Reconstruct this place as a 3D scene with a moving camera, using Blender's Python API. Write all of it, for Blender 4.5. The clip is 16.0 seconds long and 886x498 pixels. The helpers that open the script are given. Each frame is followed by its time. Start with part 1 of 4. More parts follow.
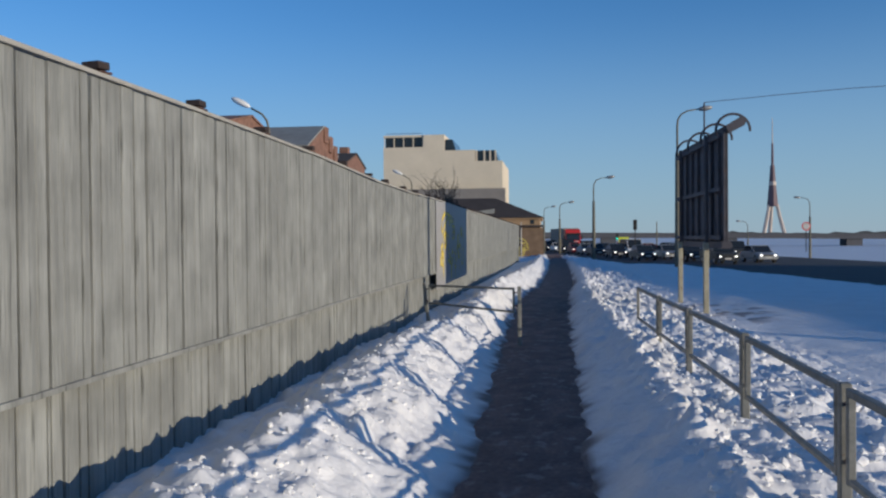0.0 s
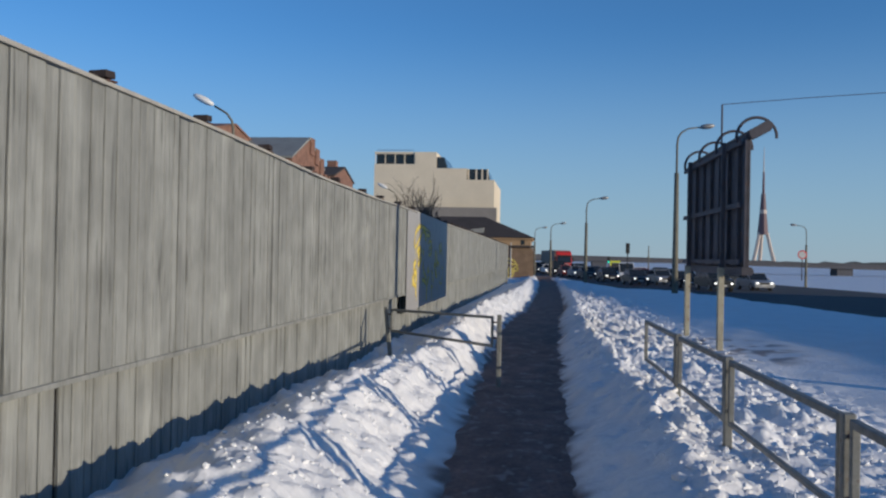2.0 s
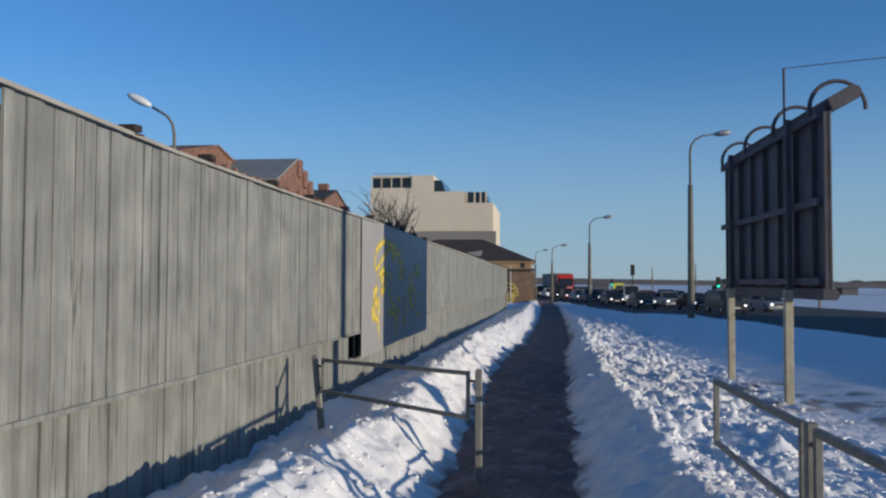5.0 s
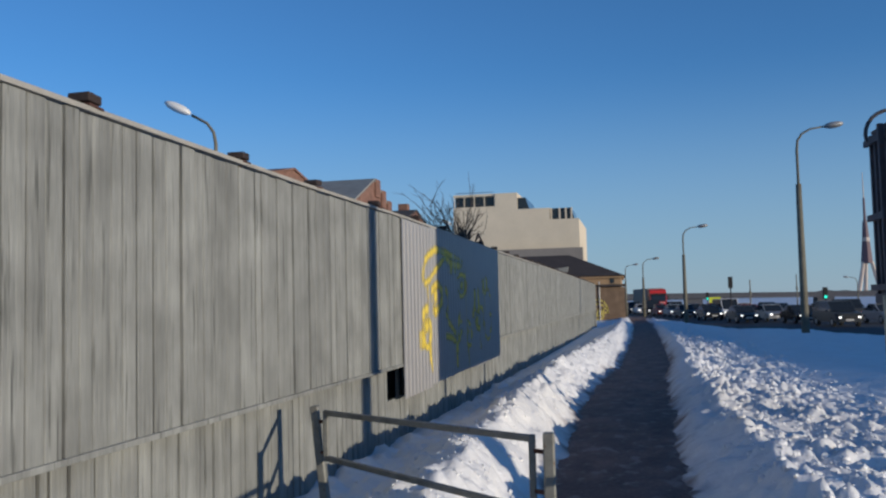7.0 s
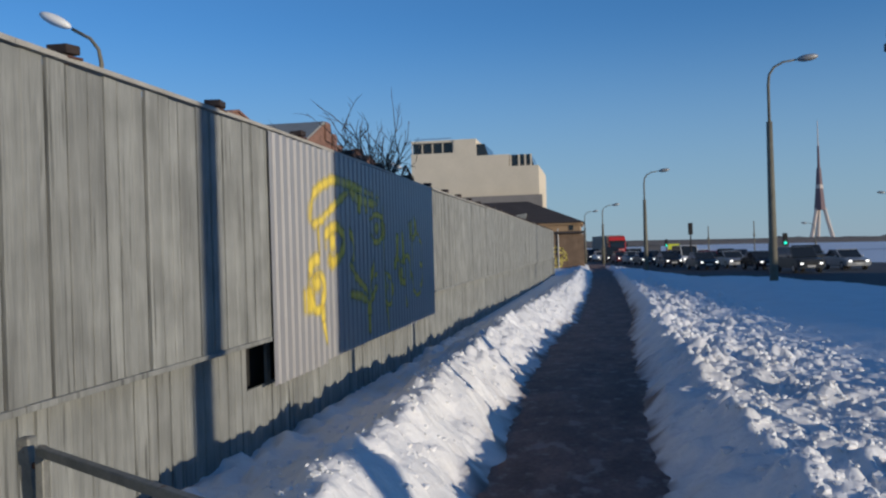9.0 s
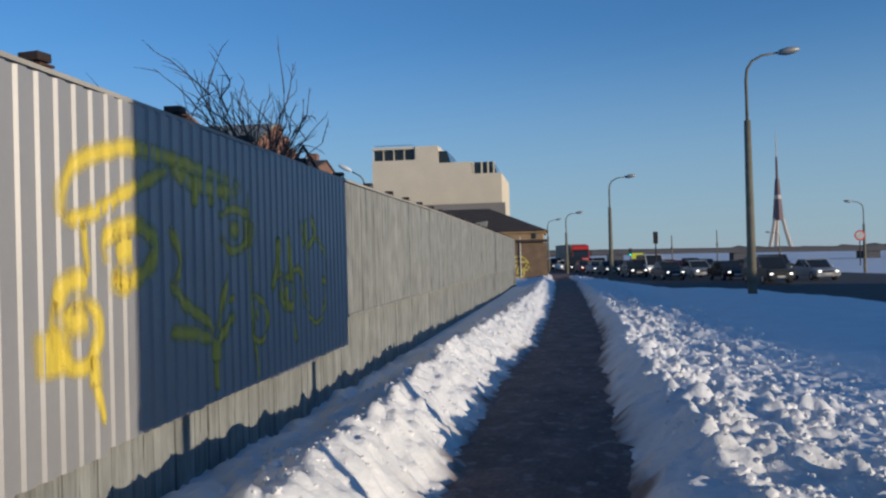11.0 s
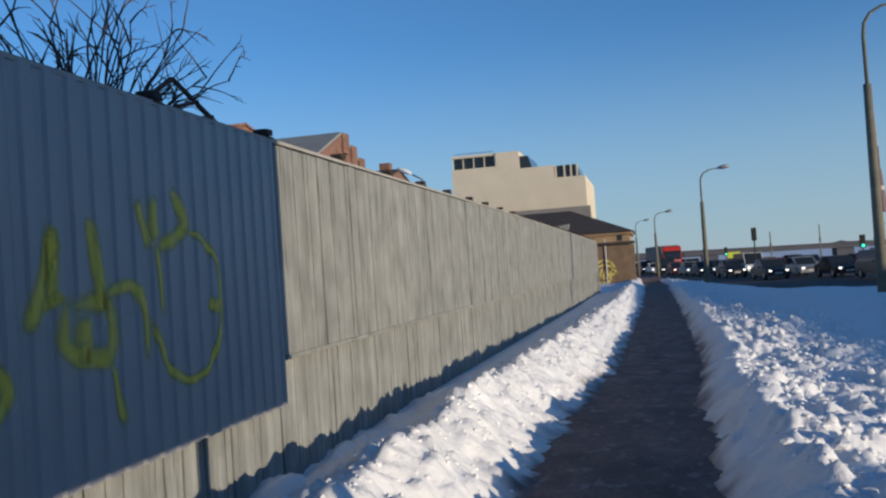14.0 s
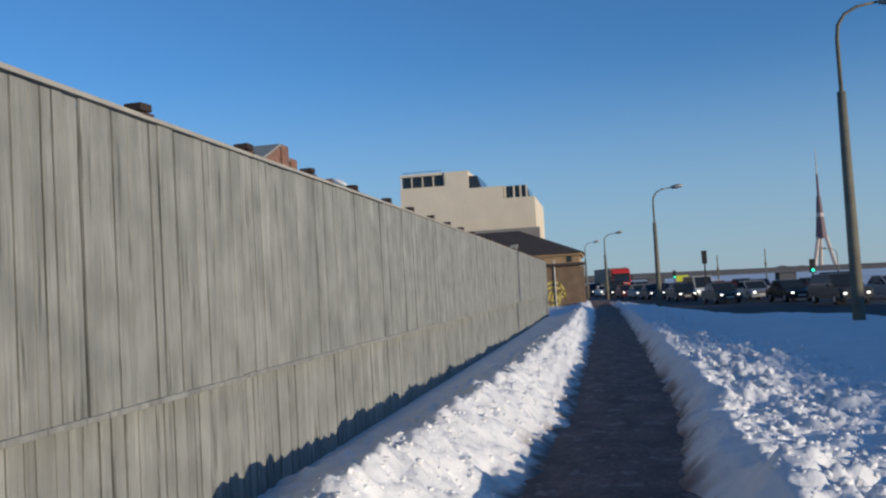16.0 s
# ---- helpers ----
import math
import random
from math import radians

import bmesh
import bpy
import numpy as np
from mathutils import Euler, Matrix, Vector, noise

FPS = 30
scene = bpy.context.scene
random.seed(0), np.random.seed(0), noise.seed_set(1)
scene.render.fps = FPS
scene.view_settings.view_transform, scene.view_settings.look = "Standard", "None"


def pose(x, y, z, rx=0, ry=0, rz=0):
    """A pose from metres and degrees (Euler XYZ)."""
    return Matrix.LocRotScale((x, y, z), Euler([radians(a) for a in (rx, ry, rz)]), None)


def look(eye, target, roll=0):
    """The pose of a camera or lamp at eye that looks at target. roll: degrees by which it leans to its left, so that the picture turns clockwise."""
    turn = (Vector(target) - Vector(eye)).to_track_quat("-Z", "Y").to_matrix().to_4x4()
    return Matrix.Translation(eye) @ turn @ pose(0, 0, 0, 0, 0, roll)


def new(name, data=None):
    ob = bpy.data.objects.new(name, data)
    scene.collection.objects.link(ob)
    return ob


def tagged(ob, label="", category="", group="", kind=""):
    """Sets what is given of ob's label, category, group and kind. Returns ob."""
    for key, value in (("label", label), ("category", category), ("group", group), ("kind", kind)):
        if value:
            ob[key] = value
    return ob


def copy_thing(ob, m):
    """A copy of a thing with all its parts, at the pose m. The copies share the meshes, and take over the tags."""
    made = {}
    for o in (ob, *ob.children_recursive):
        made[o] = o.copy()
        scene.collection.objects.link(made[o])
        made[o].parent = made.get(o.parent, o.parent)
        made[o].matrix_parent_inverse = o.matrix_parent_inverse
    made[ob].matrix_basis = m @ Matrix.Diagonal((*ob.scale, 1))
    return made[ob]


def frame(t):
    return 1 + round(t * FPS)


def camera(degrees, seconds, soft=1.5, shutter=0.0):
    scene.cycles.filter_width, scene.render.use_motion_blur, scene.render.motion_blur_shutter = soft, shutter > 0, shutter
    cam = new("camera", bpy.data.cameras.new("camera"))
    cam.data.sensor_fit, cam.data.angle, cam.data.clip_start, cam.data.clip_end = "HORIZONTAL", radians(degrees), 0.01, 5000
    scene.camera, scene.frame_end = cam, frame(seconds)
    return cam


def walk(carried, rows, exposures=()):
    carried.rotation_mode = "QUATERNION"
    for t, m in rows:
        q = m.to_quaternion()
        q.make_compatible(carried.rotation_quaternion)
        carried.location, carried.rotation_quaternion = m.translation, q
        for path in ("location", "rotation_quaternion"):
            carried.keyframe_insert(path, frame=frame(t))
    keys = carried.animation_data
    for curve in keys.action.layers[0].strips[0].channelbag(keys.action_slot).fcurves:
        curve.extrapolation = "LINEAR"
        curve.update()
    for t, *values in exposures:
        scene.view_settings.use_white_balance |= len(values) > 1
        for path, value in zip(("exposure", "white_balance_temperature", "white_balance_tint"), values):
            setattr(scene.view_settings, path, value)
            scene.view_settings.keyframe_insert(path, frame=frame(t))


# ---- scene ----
cam = camera(54.1, 16.0, soft=2.3)
PATH = [
    (0, (0.697, -0.762, 1.619), (0.447, 1.223, 1.593), -0.5),
    (0.5, (0.71, -0.086, 1.59), (0.491, 1.902, 1.589), -0.3),
    (1, (0.645, 0.486, 1.581), (0.4, 2.467, 1.45), 1.0),
    (1.5, (0.72, 1.164, 1.559), (0.589, 3.159, 1.54), 0.1),
    (2, (0.715, 1.733, 1.571), (0.486, 3.72, 1.589), 1.1),
    (2.5, (0.703, 2.261, 1.576), (0.416, 4.241, 1.58), -1.5),
    (3, (0.753, 2.97, 1.588), (0.468, 4.95, 1.597), 0.0),
    (3.5, (0.733, 3.693, 1.589), (0.528, 5.682, 1.563), -0.1),
    (6, (0.692, 6.889, 1.527), (0.363, 8.856, 1.676), 0.9),
    (6.5, (0.648, 7.567, 1.515), (0.172, 9.504, 1.667), 1.1),
    (7, (0.632, 8.255, 1.512), (0.205, 10.205, 1.637), -1.4),
    (7.5, (0.647, 8.878, 1.539), (0.154, 10.815, 1.596), 0.7),
    (8, (0.592, 9.524, 1.486), (0.21, 11.487, 1.455), -2.0),
    (10.5, (0.647, 13.033, 1.507), (0.338, 15.008, 1.576), -1.6),
    (11, (0.617, 13.853, 1.506), (0.357, 15.836, 1.527), -1.6),
    (11.5, (0.607, 14.585, 1.496), (0.434, 16.576, 1.581), 0.2),
    (12, (0.677, 15.119, 1.485), (0.429, 17.102, 1.569), -0.3),
    (12.5, (0.698, 15.709, 1.453), (0.406, 17.687, 1.428), -3.0),
    (13, (0.792, 16.247, 1.452), (0.311, 18.188, 1.471), -2.0),
    (13.5, (0.743, 16.9, 1.436), (0.237, 18.835, 1.398), -0.3),
    (14, (0.784, 17.556, 1.415), (0.326, 19.502, 1.468), -3.9),
    (14.5, (0.701, 18.191, 1.405), (0.214, 20.13, 1.453), -1.4),
    (15, (0.791, 18.687, 1.379), (0.382, 20.643, 1.441), -3.8),
    (15.5, (0.776, 19.27, 1.388), (0.387, 21.23, 1.466), -1.9),
    (16, (0.613, 20.282, 1.401), (0.271, 22.251, 1.494), -3.3),
]
EXPOSURE = [(0.0, 0.2, 6150, 9), (6.0, 0.18, 6150, 9), (8.0, 0.08, 6000, 9), (10.5, 0.16, 6250, 9), (11.0, 0.19, 6300, 9), (11.5, 0.3, 6500, 9), (12.0, 0.28, 6500, 9), (12.5, 0.26, 6450, 9), (14.5, 0.34, 6500, 9), (16.0, 0.24, 6250, 9)]
walk(cam, [(t, look(eye, target, roll)) for t, eye, target, roll in PATH], EXPOSURE)

# ---------------------------------------------------------------- light
SUN = Vector((1.0, -0.465, 0.14)).normalized()
world = bpy.data.worlds.new("world")
scene.world = world
world.use_nodes = True
wn = world.node_tree.nodes
sky = wn.new("ShaderNodeTexSky")
sky.sky_type, sky.sun_disc = "NISHITA", False
sky.sun_elevation = math.asin(SUN.z)
sky.sun_rotation = math.atan2(SUN.x, SUN.y)
sky.altitude, sky.air_density, sky.dust_density, sky.ozone_density = 1100, 1.0, 0.0, 4.5
wn["Background"].inputs["Strength"].default_value = 0.15
# pale haze low over the horizon, all the way round
wl = world.node_tree.links
way, split, low, haze = wn.new("ShaderNodeTexCoord"), wn.new("ShaderNodeSeparateXYZ"), wn.new("ShaderNodeMapRange"), wn.new("ShaderNodeMix")
haze.data_type, low.interpolation_type = "RGBA", "SMOOTHSTEP"
low.inputs["From Min"].default_value, low.inputs["From Max"].default_value = 0.0, 0.27
low.inputs["To Min"].default_value, low.inputs["To Max"].default_value = 0.75, 0.0
haze.inputs[7].default_value = (1.78, 2.42, 3.05, 1)
wl.new(way.outputs["Generated"], split.inputs[0]), wl.new(split.outputs["Z"], low.inputs["Value"])
wl.new(low.outputs[0], haze.inputs[0]), wl.new(sky.outputs[0], haze.inputs[6]), wl.new(haze.outputs[2], wn["Background"].inputs["Color"])
sun = new("sun", bpy.data.lights.new("sun", "SUN"))
sun.data.energy, sun.data.angle, sun.data.color = 3.4, radians(0.45), (1.0, 0.84, 0.63)
sun.matrix_world = look((40, -20, 30), Vector((40, -20, 30)) - SUN)


# ---------------------------------------------------------------- materials
def material(name, base, rough=0.7, metal=0.0, vary=0.12, scale=3.0, stretch=(1, 1, 1), bump=0.0, bump_scale=40.0, spread=0.0, stain=None, stain_at=0.62, blotch=0.0):
    """Noise at two scales on the colour, fine relief, and a shade for each object."""
    m = bpy.data.materials.new(name)
    m.use_nodes = True
    n, l = m.node_tree.nodes, m.node_tree.links
    b = n["Principled BSDF"]
    b.inputs["Roughness"].default_value, b.inputs["Metallic"].default_value = rough, metal
    tc = n.new("ShaderNodeTexCoord")
    mp = n.new("ShaderNodeMapping")
    mp.inputs["Scale"].default_value = stretch
    geo = n.new("ShaderNodeNewGeometry")
    l.new(geo.outputs["Position"], mp.inputs["Vector"])
    value = None
    for k, (sc, amount) in enumerate(((scale, vary), (scale * 9, vary * 0.6))):
        t = n.new("ShaderNodeTexNoise")
        t.inputs["Scale"].default_value, t.inputs["Detail"].default_value = sc, 5
        l.new(mp.outputs[0], t.inputs["Vector"])
        r = n.new("ShaderNodeMapRange")
        r.inputs["From Min"].default_value, r.inputs["From Max"].default_value = 0.25, 0.75
        r.inputs["To Min"].default_value, r.inputs["To Max"].default_value = 1 - amount, 1 + amount
        l.new(t.outputs["Fac"], r.inputs["Value"])
        if value is None:
            value = r.outputs[0]
        else:
            x = n.new("ShaderNodeMath")
            x.operation = "MULTIPLY"
            l.new(value, x.inputs[0]), l.new(r.outputs[0], x.inputs[1])
            value = x.outputs[0]
    if spread:
        o = n.new("ShaderNodeObjectInfo")
        r = n.new("ShaderNodeMapRange")
        r.inputs["To Min"].default_value, r.inputs["To Max"].default_value = 1 - spread, 1 + spread
        l.new(o.outputs["Random"], r.inputs["Value"])
        x = n.new("ShaderNodeMath")
        x.operation = "MULTIPLY"
        l.new(value, x.inputs[0]), l.new(r.outputs[0], x.inputs[1])
        value = x.outputs[0]
    if blotch:
        t = n.new("ShaderNodeTexNoise")
        t.inputs["Scale"].default_value, t.inputs["Detail"].default_value = 3.0, 6
        l.new(geo.outputs["Position"], t.inputs["Vector"])
        r = n.new("ShaderNodeMapRange")
        r.inputs["From Min"].default_value, r.inputs["From Max"].default_value = 0.3, 0.7
        r.inputs["To Min"].default_value, r.inputs["To Max"].default_value = 1 - blotch, 1 + blotch
        l.new(t.outputs["Fac"], r.inputs["Value"])
        x = n.new("ShaderNodeMath")
        x.operation = "MULTIPLY"
        l.new(value, x.inputs[0]), l.new(r.outputs[0], x.inputs[1])
        value = x.outputs[0]
    mul = n.new("ShaderNodeVectorMath")
    mul.operation = "SCALE"
    mul.inputs[0].default_value = base
    l.new(value, mul.inputs["Scale"])
    colour = mul.outputs[0]
    if stain:
        t = n.new("ShaderNodeTexNoise")
        t.inputs["Scale"].default_value, t.inputs["Detail"].default_value = scale * 2.3, 6
        l.new(mp.outputs[0], t.inputs["Vector"])
        r = n.new("ShaderNodeMapRange")
        r.inputs["From Min"].default_value, r.inputs["From Max"].default_value = stain_at, stain_at + 0.1
        l.new(t.outputs["Fac"], r.inputs["Value"])
        mix = n.new("ShaderNodeMix")
        mix.data_type = "RGBA"
        l.new(r.outputs[0], mix.inputs[0]), l.new(colour, mix.inputs[6])
        mix.inputs[7].default_value = (*stain, 1)
        colour = mix.outputs[2]
    l.new(colour, b.inputs["Base Color"])
    if bump:
        t = n.new("ShaderNodeTexNoise")
        t.inputs["Scale"].default_value, t.inputs["Detail"].default_value = bump_scale, 6
        l.new(mp.outputs[0], t.inputs["Vector"])
        bp = n.new("ShaderNodeBump")
        bp.inputs["Strength"].default_value, bp.inputs["Distance"].default_value = bump, 0.02
        l.new(t.outputs["Fac"], bp.inputs["Height"]), l.new(bp.outputs[0], b.inputs["Normal"])
    return m


def glow(name, colour, strength):
    m = bpy.data.materials.new(name)
    m.use_nodes = True
    b = m.node_tree.nodes["Principled BSDF"]
    b.inputs["Base Color"].default_value = b.inputs["Emission Color"].default_value = (*colour, 1)
    b.inputs["Emission Strength"].default_value = strength
    return m


SLUSH = (0.14, 0.094, 0.082)
SNOW = material("snow", (0.79, 0.79, 0.795), 0.65, vary=0.05, scale=1.5, bump=0.8, bump_scale=15)
n_, l_ = SNOW.node_tree.nodes, SNOW.node_tree.links
dirt = n_.new("ShaderNodeAttribute")
dirt.attribute_name = "dirt"
blend = n_.new("ShaderNodeMix")
blend.data_type = "RGBA"
blend.inputs[7].default_value = (*SLUSH, 1)
clean = n_["Principled BSDF"].inputs["Base Color"].links[0].from_socket
l_.new(dirt.outputs["Fac"], blend.inputs[0]), l_.new(clean, blend.inputs[6]), l_.new(blend.outputs[2], n_["Principled BSDF"].inputs["Base Color"])
ASPHALT = material("asphalt", (0.14, 0.088, 0.076), 0.8, vary=0.5, scale=3.2, stretch=(1, 0.6, 1), bump=1.0, bump_scale=11, stain=(0.22, 0.18, 0.172), stain_at=0.56)
ROAD = material("road_asphalt", (0.032, 0.032, 0.036), 0.8, vary=0.25, scale=0.6, bump=0.3, bump_scale=30)
BOARD = material("grey_boards", (0.23, 0.236, 0.222), 0.88, vary=0.22, scale=12, stretch=(1, 1, 0.06), bump=0.7, bump_scale=30, spread=0.09, stain=(0.1, 0.104, 0.095), stain_at=0.6, blotch=0.2)
# near black, the shade inside the fence openings put into the colour
GAP_SHADE = material("gap_shade_black", (0.02, 0.02, 0.02), 0.9)
CAP = material("fence_cap", (0.34, 0.325, 0.29), 0.8, vary=0.15, scale=6)
SHEET = material("galvanised_sheet", (0.308, 0.304, 0.308), 0.42, 0.15, vary=0.05, scale=2.5)
RUST = material("rusty_steel", (0.085, 0.04, 0.028), 0.8, 0.2, vary=0.35, scale=9, bump=0.3)
BRACKET = material("dark_rusted_box", (0.04, 0.028, 0.024), 0.8, 0.2, vary=0.35, scale=9)
RAIL = material("weathered_rail_paint", (0.2, 0.2, 0.18), 0.6, 0.2, vary=0.25, scale=12, stain=(0.12, 0.06, 0.03), stain_at=0.64)
BOARD_BACK = material("billboard_back", (0.07, 0.065, 0.075), 0.7, 0.1, vary=0.25, scale=3, stain=(0.1, 0.055, 0.045), stain_at=0.63)
BOARD_POST = material("billboard_post", (0.36, 0.33, 0.24), 0.75, vary=0.2, scale=6, stain=(0.16, 0.09, 0.05))
LAMP_POLE = material("concrete_pole", (0.15, 0.14, 0.105), 0.85, vary=0.2, scale=4, bump=0.3)
LAMP_HEAD = material("lamp_head", (0.3, 0.3, 0.3), 0.5, 0.3)
WHITE_LAMP = material("white_lamp_head", (0.7, 0.7, 0.68), 0.4)
PAINT_W = material("cream_render", (0.62, 0.54, 0.41), 0.9, vary=0.06, scale=0.3)
PAINT_G = material("grey_render", (0.22, 0.2, 0.18), 0.9, vary=0.1, scale=0.4)
BRICK = material("brick_masonry", (0.2, 0.108, 0.078), 0.9, vary=0.4, scale=2, bump=0.4)
STONE = material("tan_stone", (0.36, 0.25, 0.15), 0.9, vary=0.15, scale=1.2)
ROOF = material("tar_roof", (0.055, 0.045, 0.04), 0.9, vary=0.2, scale=1)
ROOF_TIN = material("tin_roof", (0.27, 0.28, 0.26), 0.6, 0.2, vary=0.15, scale=1)
GLASS = material("dark_glass", (0.02, 0.025, 0.03), 0.08)
BARK = material("bark", (0.06, 0.045, 0.035), 0.9, vary=0.3, scale=10)
CONCRETE = material("bridge_concrete", (0.1, 0.1, 0.11), 0.9, vary=0.1, scale=0.05)
TOWER_W = material("tower_pale", (0.5, 0.42, 0.36), 0.7)
TOWER_D = material("tower_dark", (0.14, 0.09, 0.1), 0.7)
WOODS = material("far_woods", (0.06, 0.065, 0.07), 0.95, vary=0.2, scale=0.02)
RED = material("red_paint", (0.5, 0.03, 0.025), 0.35, vary=0.05)
TARP = material("grey_tarpaulin", (0.22, 0.22, 0.2), 0.7, vary=0.1, scale=1)
BLACK = material("black_rubber", (0.02, 0.02, 0.02), 0.8)
CHROME = material("plate_metal", (0.5, 0.5, 0.5), 0.3, 0.7)
HEADLIGHT = glow("headlight", (1.0, 0.95, 0.85), 1.6)
TAIL = glow("tail_light", (1.0, 0.04, 0.02), 1.2)
GREEN = glow("green_signal", (0.05, 0.9, 0.6), 0.8)
PORCH = material("brown_boards", (0.2, 0.135, 0.085), 0.9, vary=0.2, scale=2)
YELLOW_SIGN = material("yellow_sign", (0.7, 0.75, 0.05), 0.5)
TAG_PAINT = material("faded_yellow_spray", (0.62, 0.5, 0.13), 0.8, vary=0.25, scale=3)
SIGN_RED = material("sign_red", (0.6, 0.05, 0.04), 0.5)
SIGN_W = material("sign_white", (0.5, 0.5, 0.48), 0.5)


def spray_paint(name, colour):
    """Spray paint that thins out towards the stroke's edge (u across the stroke)."""
    m = bpy.data.materials.new(name)
    m.use_nodes = True
    n, l = m.node_tree.nodes, m.node_tree.links
    b = n["Principled BSDF"]
    b.inputs["Base Color"].default_value, b.inputs["Roughness"].default_value = (*colour, 1), 0.5
    uv = n.new("ShaderNodeUVMap")
    sep = n.new("ShaderNodeSeparateXYZ")
    l.new(uv.outputs[0], sep.inputs[0])
    geo, t = n.new("ShaderNodeNewGeometry"), n.new("ShaderNodeTexNoise")
    t.inputs["Scale"].default_value, t.inputs["Detail"].default_value = 9, 4
    l.new(geo.outputs["Position"], t.inputs["Vector"])
    a = n.new("ShaderNodeMath")
    a.operation = "MULTIPLY_ADD"
    a.inputs[1].default_value, a.inputs[2].default_value = 0.5, -0.25
    l.new(t.outputs["Fac"], a.inputs[0])
    s = n.new("ShaderNodeMath")
    s.operation = "ADD"
    l.new(sep.outputs["X"], s.inputs[0]), l.new(a.outputs[0], s.inputs[1])
    r = n.new("ShaderNodeMapRange")
    r.inputs["From Min"].default_value, r.inputs["From Max"].default_value = 0.05, 0.8
    r.inputs["To Max"].default_value = 0.85
    l.new(s.outputs[0], r.inputs["Value"]), l.new(r.outputs[0], b.inputs["Alpha"])
    return m


YELLOW = spray_paint("yellow_spray_paint", (0.78, 0.6, 0.07))


# ---------------------------------------------------------------- mesh helpers
def mesh(name, bm, mat, smooth=False):
    me = bpy.data.meshes.new(name)
    bm.to_mesh(me)
    bm.free()
    me.materials.append(mat)
    if smooth:
        me.polygons.foreach_set("use_smooth", [True] * len(me.polygons))
    return me


def part(name, bm, mat, parent=None, label="", at=None, smooth=False):
    ob = new(name, mesh(name, bm, mat, smooth))
    if parent:
        ob.parent = parent
    if at is not None:
        ob.matrix_basis = at
    return tagged(ob, label)


def thing(name, label, category, at=None, group="", kind=""):
    ob = new(name)
    ob.empty_display_size = 0.2
    if at is not None:
        ob.matrix_basis = at
    return tagged(ob, label, category, group, kind)


def box(x0, x1, y0, y1, z0, z1, bevel=0.0, bm=None):
    bm = bm or bmesh.new()
    made = bmesh.ops.create_cube(bm, size=1, matrix=Matrix.Translation(((x0 + x1) / 2, (y0 + y1) / 2, (z0 + z1) / 2)) @ Matrix.Diagonal((x1 - x0, y1 - y0, z1 - z0, 1)))
    if bevel:
        edges = list({e for v in made["verts"] for e in v.link_edges})
        bmesh.ops.bevel(bm, geom=edges, offset=bevel, segments=2, affect="EDGES", profile=0.5)
    return bm


def tube(points, radii, sides=8, bm=None, caps=True):
    """A round tube through the points."""
    bm = bm or bmesh.new()
    pts = [Vector(p) for p in points]
    if not isinstance(radii, (list, tuple)):
        radii = [radii] * len(pts)
    rings, side = [], None
    for i, p in enumerate(pts):
        d = (pts[min(i + 1, len(pts) - 1)] - pts[max(i - 1, 0)]).normalized()
        if side is None:
            side = d.orthogonal().normalized()
        side = (side - d * side.dot(d)).normalized()
        up = d.cross(side)
        rings.append([bm.verts.new(p + radii[i] * (math.cos(2 * math.pi * k / sides) * side + math.sin(2 * math.pi * k / sides) * up)) for k in range(sides)])
    for a, b in zip(rings, rings[1:]):
        for k in range(sides):
            bm.faces.new((a[k], a[(k + 1) % sides], b[(k + 1) % sides], b[k]))
    if caps:
        bm.faces.new(rings[0][::-1]), bm.faces.new(rings[-1])
    return bm


def prism(outline, a, b, axis="x", bm=None):
    """The outline (pairs) drawn out between a and b along an axis."""
    bm = bm or bmesh.new()
    put = {"x": lambda u, v, w: (w, u, v), "y": lambda u, v, w: (u, w, v), "z": lambda u, v, w: (u, v, w)}[axis]
    lo, hi = ([bm.verts.new(put(u, v, w)) for u, v in outline] for w in (a, b))
    bm.faces.new(lo[::-1]), bm.faces.new(hi)
    for k in range(len(outline)):
        j = (k + 1) % len(outline)
        bm.faces.new((lo[k], lo[j], hi[j], hi[k]))
    bmesh.ops.recalc_face_normals(bm, faces=bm.faces[:])
    return bm


# ---------------------------------------------------------------- ground
def lattice(ix, iy, seed):
    h = (ix.astype(np.int64) * 374761393 + iy.astype(np.int64) * 668265263 + seed * 974634777) & 0x7FFFFFFF
    h = ((h ^ (h >> 13)) * 1274126177) & 0x7FFFFFFF
    return ((h ^ (h >> 16)) & 0xFFFF) / 65535.0


def rough(x, y, size, seed=0):
    """Smooth value noise from -1 to 1, with bumps of that size."""
    u, v = x / size, y / size
    iu, iv = np.floor(u), np.floor(v)
    fu, fv = u - iu, v - iv
    fu, fv = fu * fu * (3 - 2 * fu), fv * fv * (3 - 2 * fv)
    a, b = lattice(iu, iv, seed), lattice(iu + 1, iv, seed)
    c, d = lattice(iu, iv + 1, seed), lattice(iu + 1, iv + 1, seed)
    return 2 * ((a * (1 - fu) + b * fu) * (1 - fv) + (c * (1 - fu) + d * fu) * fv) - 1


def lie(y):
    """The lie of the land along the walk."""
    return 0.05 - 0.0075 * np.clip(y, 0, 50)


def middle(y):
    """The middle of the trodden path."""
    return np.interp(y, [0, 5, 12, 18, 24, 27, 31, 48, 70, 100], [0.52, 0.52, 0.46, 0.44, 0.5, 0.58, 0.85, 1.07, 1.15, 0.6])


def half_width(y):
    """Half the width of the bare path."""
    return np.interp(y, [0, 5, 11, 17, 21, 30], [0.41, 0.42, 0.5, 0.56, 0.64, 0.62])


def road_edge(y):
    return 14.6 - 0.153 * y


def step(a, b, v):
    v = np.clip((v - a) / (b - a), 0, 1)
    return v * v * (3 - 2 * v)


